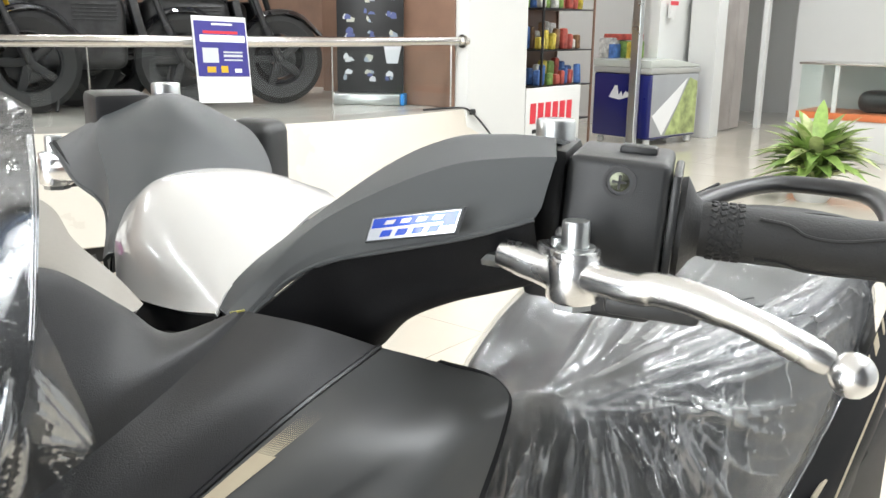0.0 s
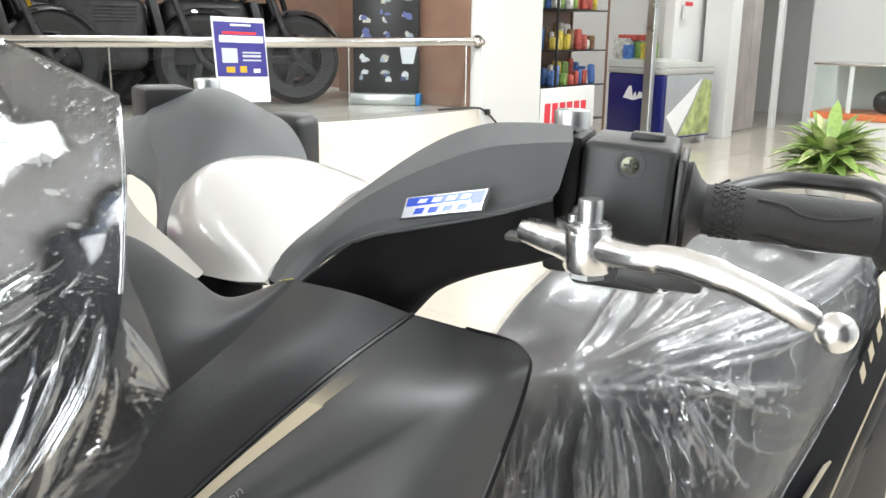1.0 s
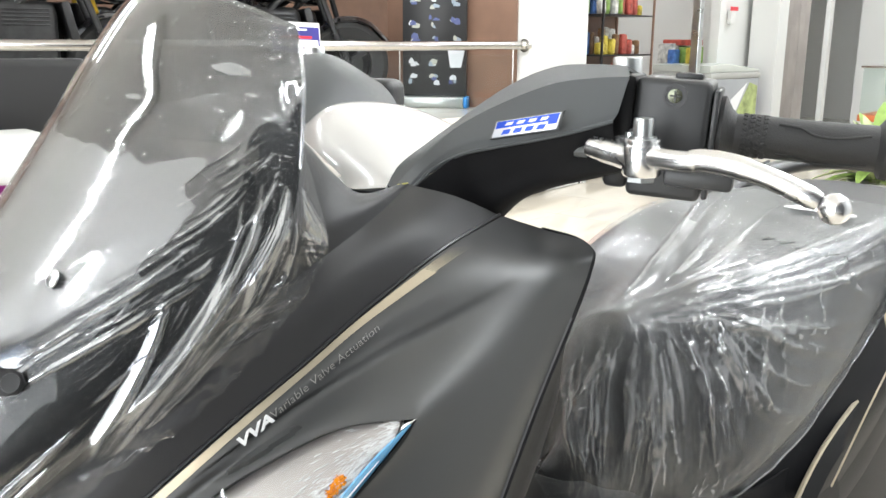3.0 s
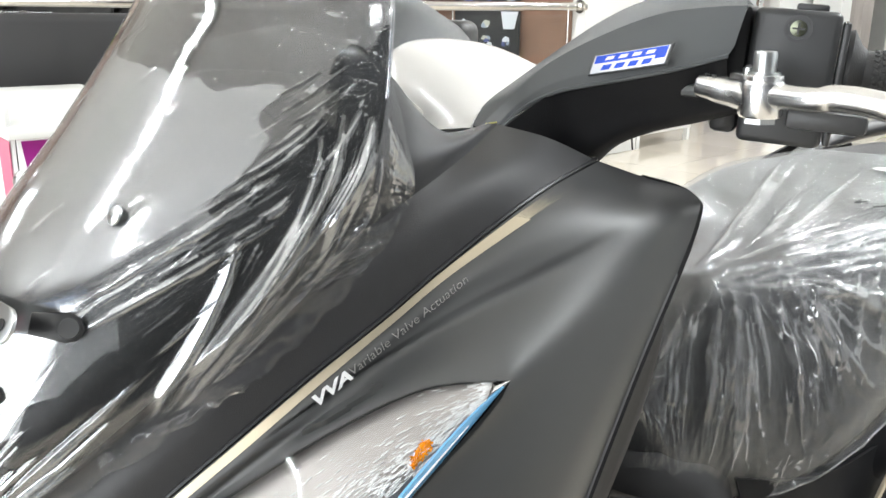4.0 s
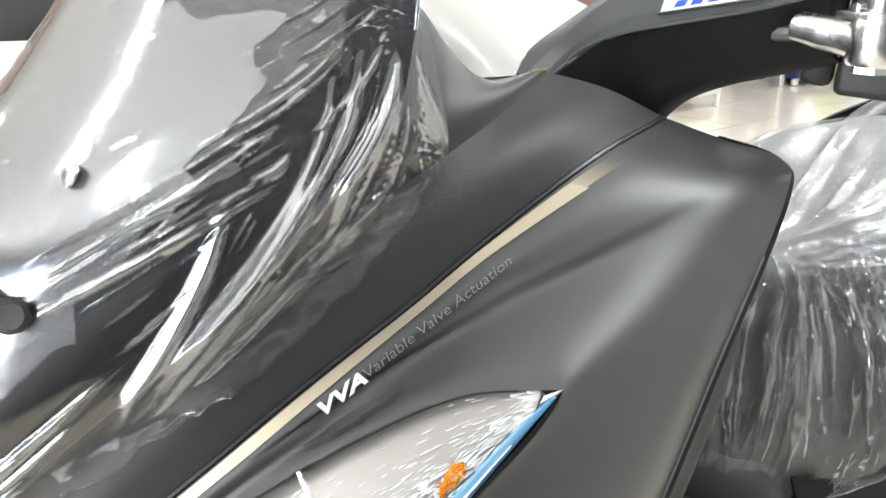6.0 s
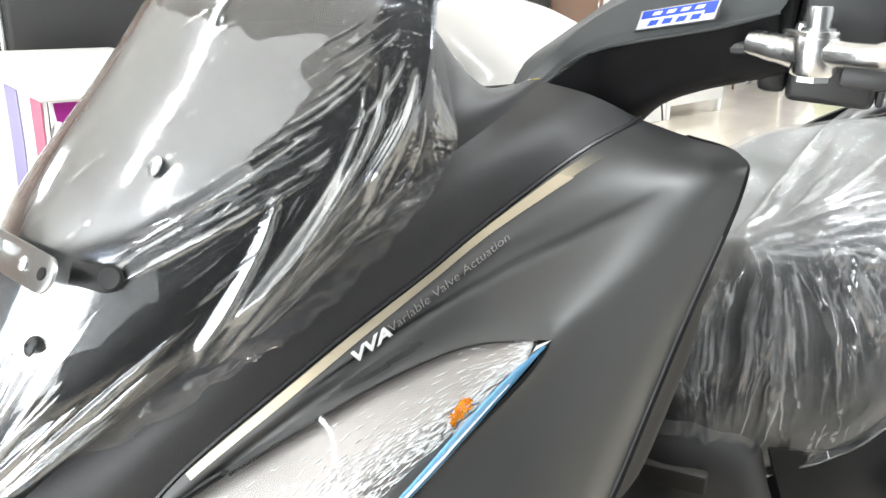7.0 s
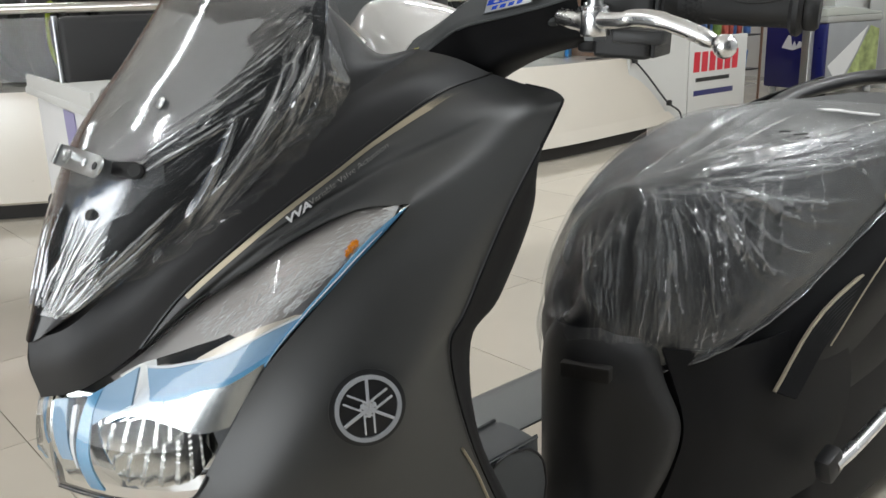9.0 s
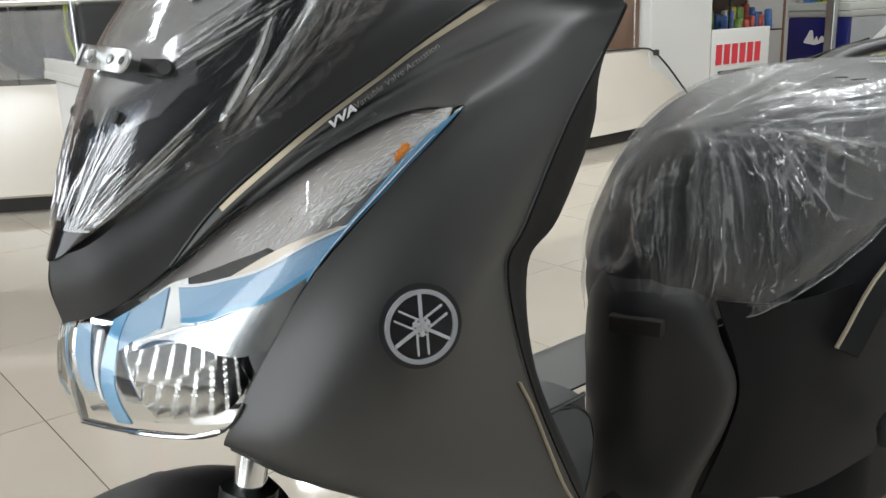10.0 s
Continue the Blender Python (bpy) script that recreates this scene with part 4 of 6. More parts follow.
COVER_R = [
    [(-.075, -.140, .950), (-.065, -.147, .965), (-.05, -.147, .972), (-.032, -.12, .965)],
    [(-.105, -.118, .990), (-.092, -.122, 1.005), (-.068, -.10, 1.010), (-.045, -.06, .99)],
    [(-.155, -.112, 1.005), (-.14, -.10, 1.040), (-.10, -.05, 1.050), (-.055, .0, 1.0)],
    [(-.198, -.10, 1.018), (-.180, -.07, 1.052), (-.15, -.02, 1.068), (-.12, .035, 1.035)],
    [(-.238, -.086, 1.025), (-.214, -.055, 1.046), (-.206, -.004, 1.061), (-.195, .035, 1.053)],
]


def bar_side(rows, flip):
    """Grey upper cover, black lower cover and mirror plug of one half of the handlebar."""
    core = (-.12 if flip else .14, .0, .98)
    if flip:
        across = [[Vector(r[0]).lerp(Vector(r[1]), k / 6) for k in range(6)] + spline(r[1:], 8) for r in rows]
        grid = [list(r) for r in zip(*(spline(c, 6) for c in zip(*across)))]
    else:   # the pressed lower rim and the ridge stay crisp
        across = [[Vector(p).lerp(Vector(q), k) for p, q in zip(r, r[1:]) for k in (0, .12, .4, .7, .9)] + [Vector(r[-1])] for r in rows]
        grid = [list(r) for r in zip(*(spline(c, 6) for c in zip(*across)))]
    up = part("upper_cover", sheet(grid, 0.003, core=core), M_GREY, bike, "dark grey textured handlebar cover")
    low = [[(.135, -.135, .948), (.150, -.118, .968), (.175, -.100, .985), (.205, -.080, .992), (.232, -.052, 1.0)],
           [(.15, -.10, .937), (.165, -.095, .956), (.185, -.08, .968), (.21, -.062, .976), (.236, -.045, .984)],
           [(.12, -.03, .945), (.14, -.025, .955), (.17, -.02, .965), (.2, -.005, .973), (.225, .01, .982)]]
    if flip:
        low = [[(.035 - x, y + .03, z) for x, y, z in r] for r in low]
    lip = rows if flip else [rows[k] for k in (0, 2, 3, 5, 6)]
    low = [[(r[0][0] + (.001 if flip else -.001), r[0][1] + 0.001, r[0][2] + .0005) for r in lip]] + low
    part("lower_cover", sheet(surface(low, 6, 5), 0.003, core=core), M_UNDER, bike)
    px, py = (-.195, .002) if flip else (.200, .014)
    part("mirror_plug", lathe([(0.0125, 0), (0.0125, 0.017), (0.0115, 0.0185), (0.004, 0.0185), (0.0035, 0.0165), (0.0001, 0.0165)], Matrix.Translation((px, py, 1.056 if flip else 1.052)), 24), M_ZINC, bike)
    part("cover_edge", tube(spline([r[0] for r in rows], 6), 0.0016, 6), M_GREY, up)
    return up


cover = bar_side(COVER, False)
bar_side(COVER_R, True)

# centre cover in pearl paint
part("centre_cover", sheet(surface([
    [(-.045, -.150, .955), (.0, -.172, .960), (.04, -.182, .964), (.08, -.186, .968), (.108, -.184, .972)],
    [(-.053, -.142, .985), (.0, -.163, .996), (.04, -.168, .996), (.075, -.167, .990), (.102, -.168, .982)],
    [(-.057, -.115, 1.012), (-.02, -.128, 1.024), (.02, -.128, 1.022), (.06, -.124, 1.008), (.09, -.126, .994)],
    [(-.065, -.05, 1.014), (-.03, -.06, 1.023), (.0, -.06, 1.024), (.03, -.06, 1.017), (.065, -.07, 1.004)],
    [(-.05, -.0, .995), (-.02, -.0, 1.0), (.0, -.0, 1.004), (.03, -.015, 1.004), (.045, -.025, 1.004)]], 6, 6), 0.003, core=(.02, -.08, .9)), M_PEARL, bike, "pearl white painted handlebar centre cover")
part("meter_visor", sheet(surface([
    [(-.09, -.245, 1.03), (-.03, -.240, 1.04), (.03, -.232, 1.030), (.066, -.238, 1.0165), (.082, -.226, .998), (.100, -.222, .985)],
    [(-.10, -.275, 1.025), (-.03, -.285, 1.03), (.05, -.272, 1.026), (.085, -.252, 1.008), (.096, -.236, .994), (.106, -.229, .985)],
    [(-.10, -.285, 1.0), (-.03, -.300, 1.01), (.06, -.283, 1.01), (.098, -.262, 1.002), (.104, -.246, .992), (.108, -.235, .985)]], 6, 5), 0.003, core=(.0, -.2, .95)), M_VISOR, bike, "pearl painted meter visor with its shade put into the colour")

M_ENGINEGREY = material("cast_bracket_grey", (.16, .16, .16), .4, metal=.7)
# switch housing, grip and end weight along the bar axis
AX = Vector((.926, .374, -.06)).normalized()


def bar_end(flip):
    s = -1 if flip else 1
    def pt(p):
        return Vector((2 * HX - p[0], p[1], p[2])) if flip else Vector(p)
    axis = Vector((AX.x * s, AX.y, AX.z))
    house_c = pt((.250, .012, 1.008))
    hm = frame_of(house_c, axis, (0, 0, 1)) @ Matrix.Translation((-s * 0.003, 0, 0))
    hs = part("switch_housing", block((0.058, 0.074, 0.094), hm, 0.005, 3), M_SWITCH, bike, "black switch housing with a cross-head screw")
    part("housing_rim", block((0.005, 0.066, 0.086), hm @ Matrix.Translation((0.0325, 0, -0.002)), 0.002, 2), M_SWITCH, hs)
    if not flip:
        sm = hm @ Matrix.Translation((0.0015, -0.0372, 0.0345)) @ pose(0, 0, 0, 90, 0, 0)
        part("screw_recess", lathe([(0.0095, -0.002), (0.0095, 0.001), (0.0075, 0.001), (0.0075, -0.002)], sm, 20, caps=False), M_BLACK, hs)
        part("screw", lathe([(0.0001, -0.003), (0.0062, -0.003), (0.0055, 0.0003), (0.0001, 0.001)], sm, 18), material("dark_chromate_screw", (.09, .095, .07), .25, metal=1.0), hs)
        part("screw_slot", block((0.008, 0.0013, 0.001), sm @ Matrix.Translation((0, 0, 0.001))), M_BLACK, hs)
        part("screw_slot", block((0.0013, 0.008, 0.001), sm @ Matrix.Translation((0, 0, 0.001))), M_BLACK, hs)
        part("switch_tab", block((0.022, 0.014, 0.006), hm @ Matrix.Translation((0.008, 0.0, 0.0485)), 0.002), M_SWITCH, hs)
    part("collar", block((0.020, 0.066, 0.092), hm @ Matrix.Translation((-s * 0.040, 0.006, 0.002)), 0.005, 2), M_BLACK, hs)
    g0 = pt((.250, .012, 1.014)) + axis * 0.032
    def along(d):
        return g0 + axis * d
    gm = frame_of(along(0), axis, (0, 0, 1)) @ pose(0, 0, 0, 0, 90, 0)
    gr = part("grip", lathe([(0.012, 0), (0.029, 0.0), (0.030, 0.004), (0.020, 0.010), (0.0165, 0.014), (0.0165, 0.018), (0.0168, 0.040), (0.0165, 0.08), (0.0172, 0.118), (0.0235, 0.122), (0.0245, 0.127), (0.021, 0.131), (0.012, 0.131)], gm, 28), M_RUBBER, bike, "ribbed black rubber grip")
    if not flip:
        stud = finish("knurl", block((0.0014, 0.0036, 0.0038), Matrix(), 0.0005, 1), M_RUBBER, 30)
        for k in range(88):
            row, b = k % 4, (k // 4 + (k % 2) * 0.5) * 2 * math.pi / 22
            ob = new("knurl", stud)
            ob.parent = gr
            ob.matrix_basis = gm @ Matrix.Translation((0.0168 * math.cos(b), 0.0168 * math.sin(b), 0.021 + 0.005 * row)) @ pose(0, 0, 0, 0, 0, math.degrees(b)) @ pose(0, 0, 0, 25 if row % 2 else -25, 0, 0)
    for ph in (0.5, 2.2, 3.9, 5.4):
        wave = [gm @ Vector((0.0170 * math.cos(ph + q), 0.0170 * math.sin(ph + q), z)) for q, z in ((0.0, 0.046), (0.12, 0.062), (0.42, 0.072), (0.46, 0.09), (0.2, 0.112))]
        part("grip_rib", tube(spline(wave, 5), 0.0011, 6), M_RUBBER, gr)
    part("bar_end", lathe([(0.010, 0.131), (0.0175, 0.132), (0.0185, 0.135), (0.0185, 0.142), (0.016, 0.145), (0.0001, 0.145)], gm, 24), M_RUBBER, gr)
    # lever with its clamp
    lv = part("brake_lever", tube([pt(p) for p in spline([(.262, -.071, 1.001), (.285, -.078, 1.001), (.306, -.081, 1.001), (.319, -.080, 1.003), (.345, -.081, 1.001), (.372, -.079, .994), (.398, -.073, .983)], 5)],
              [0.0085] * 6 + [0.008] * 6 + [0.0085] * 10 + [0.0075] * 8 + [0.006], 14), M_ALU, bike, "polished aluminium brake lever with a ball end")
    bmb = bmesh.new()
    bmesh.ops.create_uvsphere(bmb, u_segments=24, v_segments=16, radius=0.0105, matrix=Matrix.Translation(pt((.407, -.070, .979))))
    part("ball_end", bmb, M_ALU, lv)
    part("pivot_boss", lathe([(0.0001, 0), (0.013, 0), (0.0145, 0.002), (0.0145, 0.022), (0.013, 0.025), (0.0001, 0.025)], Matrix.Translation(pt((.267, -.073, .986))), 24), M_ALU, lv)
    part("pivot_plate", prism([(.0135 * math.cos(a) + (-.0125 if math.cos(a) < 0 else 0), .0135 * (1 if math.cos(a) > 0 else .62) * math.sin(a)) for a in (k * math.pi / 12 + .001 for k in range(24))], .004, Matrix.Translation(pt((.267, -.073, 1.010))) @ pose(0, 0, 0, 0, 0, -14 * s if not flip else 194), .001), M_ALU, lv)
    part("pivot_bolt", lathe([(0.0105, 0), (0.0105, 0.002), (0.0075, 0.002), (0.0075, 0.014), (0.0068, 0.0155), (0.0001, 0.0155)], Matrix.Translation(pt((.267, -.073, 1.0135))), 6 * 3), M_ZINC, lv)
    part("pivot_nut", lathe([(0.0001, 0), (0.011, 0), (0.011, 0.004), (0.0001, 0.004)], Matrix.Translation(pt((.267, -.073, .982))), 6), M_ZINC, lv)
    part("pivot_pin", lathe([(0.0036, 0), (0.0036, 0.004), (0.0001, 0.004)], Matrix.Translation(pt((.2545, -.070, 1.0135))), 12), M_ZINC, lv)
    part("lever_clamp", tube([pt(p) for p in spline([(.260, -.073, .999), (.246, -.073, 1.0005), (.232, -.0725, 1.0025), (.222, -.072, 1.004)], 4)], [0.0125] + [0.0115, 0.0105, 0.010] + [0.0095] * 4 + [0.009] * 5, 14), M_ALU, lv)
    part("cable_end", tube([pt((.222, -.074, 1.0)), pt((.205, -.074, .999))], 0.0045, 8), M_ZINC, lv)
    part("cable_end", tube([pt((.222, -.068, 1.009)), pt((.203, -.068, 1.01))], 0.0035, 8), M_ZINC, lv)
    part("clamp_arm", block((0.012, 0.055, 0.024), frame_of(pt((.236, -.026, 1.000)), axis, (0, .3, 1)), 0.004), M_ENGINEGREY, lv)
    part("lever_bracket", block((0.05, 0.03, 0.014), frame_of(pt((.300, -.045, .985)), axis, (0, 0, 1)), 0.004), M_SWITCH, lv)


bar_end(False)
bar_end(True)



BM_O, BM_E = Vector((.1580, -.1175, 1.0095)), Vector((.2135, -.0965, 1.0325))
BMAT = frame_of(BM_O, (BM_E - BM_O), (.45, -.85, .28))
BL = (BM_E - BM_O).length


def on_badge(s, t):
    """A place on the slanted badge: s along it, t up it, both 0 to 1."""
    a, b = (BL * 0.86 * s, -0.002 - 0.0105 * s), (BL * (0.13 + 0.87 * s), 0.0105 - 0.0105 * s)
    return a[0] + (b[0] - a[0]) * t, a[1] + (b[1] - a[1]) * t


def badge_patch(name, s0, s1, t0, t1, lift, mat, parent, label="", lean=0.0):
    return part(name, prism([on_badge(s0, t0), on_badge(s1, t0), on_badge(s1 + lean, t1), on_badge(s0 + lean, t1)], 0.0006, BMAT @ Matrix.Translation((0, 0, lift))), mat, parent, label, smooth=0)


badge = part("badge", prism([on_badge(0, 0), on_badge(1, 0), on_badge(1, 1), on_badge(0, 1)], 0.002, BMAT, 0.0007), M_GREY, cover, "raised silver and blue badge")
badge_patch("badge_face", .03, .97, .07, .93, .002, M_SILVER, badge)
badge_patch("badge_field", .05, .95, .53, .90, .0024, M_BLUE, badge)
badge_patch("badge_field", .82, .95, .36, .53, .0024, M_BLUE, badge)
for k in range(4):
    badge_patch("badge_bar", .18 + .17 * k, .28 + .17 * k, .635, .80, .0028, M_SILVER, badge, lean=.02)
    badge_patch("badge_bar", .16 + .17 * k, .27 + .17 * k, .17, .42, .0024, M_BLUE, badge, lean=.02)

# right side brake reservoir
part("brake_reservoir", block((0.062, 0.046, 0.05), pose(-.198, -.045, 1.044, 0, 0, -22), 0.005), M_BLACK, bike)
part("throttle_housing", block((.055, .05, .075), pose(-.178, .085, 1.000, 0, 0, 20), .012, 3), M_SWITCH, bike)
# screw clip on the lower cover
CLIP = frame_of((.1465, -.1065, .9865), (.85, .5, 0), (.42, -.88, -.15))
part("clip", lathe([(0.0065, -0.004), (0.0065, 0.0012), (0.0055, 0.0018), (0.0045, 0.0005), (0.0001, 0.0015)], CLIP @ Matrix.Translation((0, 0, .006)), 18), M_BLACK, bike)
DISH = frame_of((.205, -.0665, .994), (.85, .5, 0.1), (.45, -.80, -.35))
part("cover_recess", lathe([(0.0145, -0.006), (0.0145, 0.0012), (0.0135, 0.0016), (0.012, -0.001), (0.007, -0.003), (0.0001, -0.0035)], DISH @ Matrix.Translation((0, 0, .002)), 28), M_BLACK, bike)

# ---- seat, tail and lower body ----
# half cross-sections from the nose to the tail: foot, lower side, upper side, edge, top
SEAT = [
    [(.060, .200, .485), (.080, .208, .56), (.074, .230, .66), (.055, .256, .738), (.0, .260, .748)],
    [(.088, .232, .488), (.106, .245, .57), (.098, .268, .68), (.068, .290, .752), (.0, .293, .761)],
    [(.140, .290, .508), (.152, .300, .585), (.140, .330, .70), (.105, .365, .762), (.0, .368, .770)],
    [(.190, .345, .545), (.195, .365, .615), (.176, .405, .72), (.135, .455, .773), (.0, .46, .779)],
    [(.220, .48, .605), (.220, .50, .66), (.198, .54, .745), (.155, .59, .785), (.0, .60, .790)],
    [(.222, .68, .675), (.220, .69, .71), (.200, .73, .77), (.165, .77, .795), (.0, .78, .797)],
    [(.200, .92, .715), (.198, .93, .74), (.180, .95, .778), (.145, .97, .796), (.0, .98, .798)],
    [(.140, 1.20, .745), (.140, 1.21, .76), (.125, 1.22, .785), (.10, 1.23, .797), (.0, 1.24, .802)],
]


def seat_rows(grow=0.0):
    rows = []
    for half, low in zip(SEAT, (.055, .055, .05, .035, .012, 0, 0, 0, 0)):
        # low: the far edge of the nose lies deeper and further in
        r = [(CX + x + grow * min(1, x / .05), y - grow * .5, z + grow * k) for (x, y, z), k in zip(half, (-.3, 0, .4, .8, 1))]
        far = [(2 * CX - x * (1 - 4 * low * k), y, z - low * k) for (x, y, z), k in zip(r, (0, .3, .7, 1, .3))]
        rows.append(far + r[-2::-1])
    nose = []
    for k, d in ((.04, .036), (.55, .026)):
        nose.append([(CX + k * (x - CX), .215 + (.35 + .65 * k) * (y - .215) - d - 2.2 * grow, .57 + k * (z - .57)) for x, y, z in rows[0]])
    return nose + rows


part("seat", sheet(surface(seat_rows(), 3, 4), 0.004), M_SEAT, bike, "black vinyl double seat")
BODY = [(.24, .50, .075), (.27, .50, .10), (.30, .50, .135), (.45, .53, .175), (.65, .57, .195), (.9, .62, .20), (1.1, .68, .17), (1.28, .75, .10)]
part("seat_base", sheet(surface([[(CX + s * w * k, y + e, t - d) for s, k, d, e in ((-1, .8, .34, .03), (-1, 1.1, .16, 0), (-1, .92, -.02, 0), (0, .9, -.03, 0), (1, .92, -.02, 0), (1, 1.1, .16, 0), (1, .8, .34, .03))] for y, t, w in BODY], 4, 4), 0.003, core=(CX, .6, .4)), M_UNDER, bike)
both("tail_panel", [[(.165, .36, .50), (.222, .55, .60), (.25, .75, .70), (.235, 1.0, .78), (.18, 1.25, .83)],
                    [(.18, .36, .44), (.245, .55, .52), (.275, .75, .62), (.255, 1.0, .72), (.19, 1.27, .80)],
                    [(.165, .40, .34), (.215, .58, .40), (.245, .8, .52), (.23, 1.02, .66), (.17, 1.27, .76)]], 0.004, M_UNDER)
for k in range(9):
    o = 0.0085 * k
    a, b, c = (.236, .389 + o * 0.9, .451 - o * 0.45), (.246, .50 + o * 0.95, .552 - o * 0.5), (.255, .74 + o, .615 - o)
    part("rib", tube(spline([a, b, c], 5), 0.0042 if k else 0.0035, 6), M_GOLD if k == 0 else M_UNDER, bike)
both("floorboard", [[(.05, -.05, .30), (.05, .05, .25), (.05, .14, .25)], [(.15, -.10, .32), (.16, .02, .24), (.15, .12, .24)], [(.215, -.12, .36), (.22, .0, .22), (.19, .10, .24)], [(.20, -.10, .30), (.20, .0, .16), (.18, .10, .18)]], 0.004, M_UNDER)
part("foot_rest", sheet(surface([[(-.10, .05, .335), (-.10, .25, .335), (-.11, .45, .335)], [(-.17, .03, .342), (-.18, .25, .342), (-.18, .45, .342)], [(-.225, .02, .34), (-.235, .25, .34), (-.24, .44, .34)], [(-.23, .03, .30), (-.24, .25, .30), (-.24, .43, .30)]], 4, 4), .004, core=(-.1, .25, .2)), M_LID, bike, "black textured foot board")
# centre tunnel rising into the column below the seat, side covers
part("tunnel", sheet(surface([[(CX + s * w, y, z - d) for s, w, d in ((-1, .05, .30), (-1, .047, .03), (-1, .04, .006), (0, .0, 0), (1, .036, .004), (1, .043, .02), (1, .046, .30))] for y, z in ((-.16, .385), (-.08, .40), (-.05, .41), (-.02, .414), (.0, .416), (.03, .417), (.05, .418), (.075, .42))], 5, 5), 0.003, core=(CX, .0, .2)), M_GREY, bike)
COLUMN = [(.56, .0, 0, .7), (.525, .004, 0, .92), (.48, .010, .004, 1), (.41, .03, .02, 1), (.34, .022, .01, 1), (.26, .0, -.02, 1), (.16, -.02, -.04, 1)]
part("front_column", sheet(surface([[(CX + q * (x - CX), y - .02 + (1 - q) * .06, z) for x, y in ((-.062, .27), (-.054, .235), (-.036, .198), (.004, .170), (.062, .174), (.104, .204 + d * .4), (.124 + w, .236 + d), (.128 + w, .27 + d))] for z, w, d, q in COLUMN], 5, 5), 0.003, core=(.02, .4, .35)), M_COWL, bike)
part("side_cover", sheet(surface([[(.134, .25, .53), (.18, .32, .52), (.208, .42, .52), (.225, .58, .53)],
                    [(.161, .272, .415), (.20, .35, .415), (.225, .47, .41), (.235, .64, .42)],
                    [(.153, .262, .335), (.188, .33, .325), (.215, .46, .31), (.23, .64, .31)],
                    [(.13, .235, .24), (.17, .31, .22), (.195, .42, .20), (.21, .60, .20)]], 6, 5), 0.004, core=(CX, .5, .3)), M_UNDER, bike)
part("seat_lock", lathe([(0.012, -.004), (0.012, .002), (.010, .0025), (.007, -.001), (.0001, -.001)], frame_of((.080, .169, .315), (.8, .6, 0), (.6, -.8, 0)) @ Matrix.Diagonal((.7, 1.5, 1, 1)), 18), M_BLACK, bike)

# grab rail behind the seat
part("grab_rail", tube(spline([(-.16, .95, .75), (-.17, 1.15, .795), (-.10, 1.32, .822), (.01, 1.36, .827), (.12, 1.32, .822), (.19, 1.15, .795), (.18, .95, .75)], 6), 0.024, 14, flat=0.7), M_BLACK, bike)


# running gear: fork, front mudguard, wheels, engine, stand
def wheel(y, r, w):
    tyre = part("wheel", lathe([(r - 0.075, -w * 0.45), (r - 0.03, -w / 2), (r, -w * 0.25), (r, w * 0.25), (r - 0.03, w / 2), (r - 0.075, w * 0.45), (r - 0.075, -w * 0.45)], frame_of((CX, y, r), (0, 1, 0), (1, 0, 0)), 40), M_RUBBER, bike, "black scooter tyre on a dark alloy rim")
    part("rim", lathe([(0.03, -0.03), (r - 0.08, -0.04), (r - 0.072, 0.0), (r - 0.08, 0.04), (0.03, 0.03)], frame_of((CX, y, r), (0, 1, 0), (1, 0, 0)), 32), M_SWITCH, tyre)


wheel(-0.50, 0.22, 0.09)
wheel(0.85, 0.26, 0.11)
for s in (-1, 1):
    part("fork_leg", tube([(CX + s * 0.08, -0.50, 0.24), (CX + s * 0.08, -0.435, 0.505) if s > 0 else (CX + s * 0.08, -0.45, 0.45)], [0.024, 0.027]), M_BLACK, bike)
    if s > 0:
        part("fork_tube", tube([(CX + s * 0.08, -0.435, 0.505), (CX + s * 0.08, -0.395, 0.66)], 0.0155, 14), M_CHROME, bike)
part("mudguard", sheet(surface([[(CX + s, -0.50 + math.cos(a) * (0.255 + k), 0.22 + math.sin(a) * (0.255 + k)) for s, k in ((-.075, -.07), (-.062, -.005), (-.03, .012), (.03, .012), (.062, -.005), (.075, -.07))] for a in (math.radians(q) for q in (62, 75, 90, 105, 118))], 4, 5), 0.003, core=(CX, -.5, .24)), M_MATT, bike)
part("engine", box(-.12, .55, .06, .21, 1.3, .46, 0.05, 3), M_UNDER, bike)
part("steering_stem", tube([(CX, -.42, .58), (CX, -.12, .98)], 0.03), M_BLACK, bike)
part("centre_stand", tube([(CX - .14, .42, 0.012), (CX - .1, .38, .2), (CX + .1, .38, .2), (CX + .14, .42, 0.012)], 0.012), M_BLACK, bike)

# ---- clear plastic over the seat and the screen ----
def along(grid, r, c):
    """The place at a fractional row and column of a grid of points."""
    r, c = min(len(grid) - 1.001, max(0, r)), min(len(grid[0]) - 1.001, max(0, c))
    i, j = int(r), int(c)
    f, g = r - i, c - j
    return (grid[i, j] * (1 - g) + grid[i, j + 1] * g) * (1 - f) + (grid[i + 1, j] * (1 - g) + grid[i + 1, j + 1] * g) * f


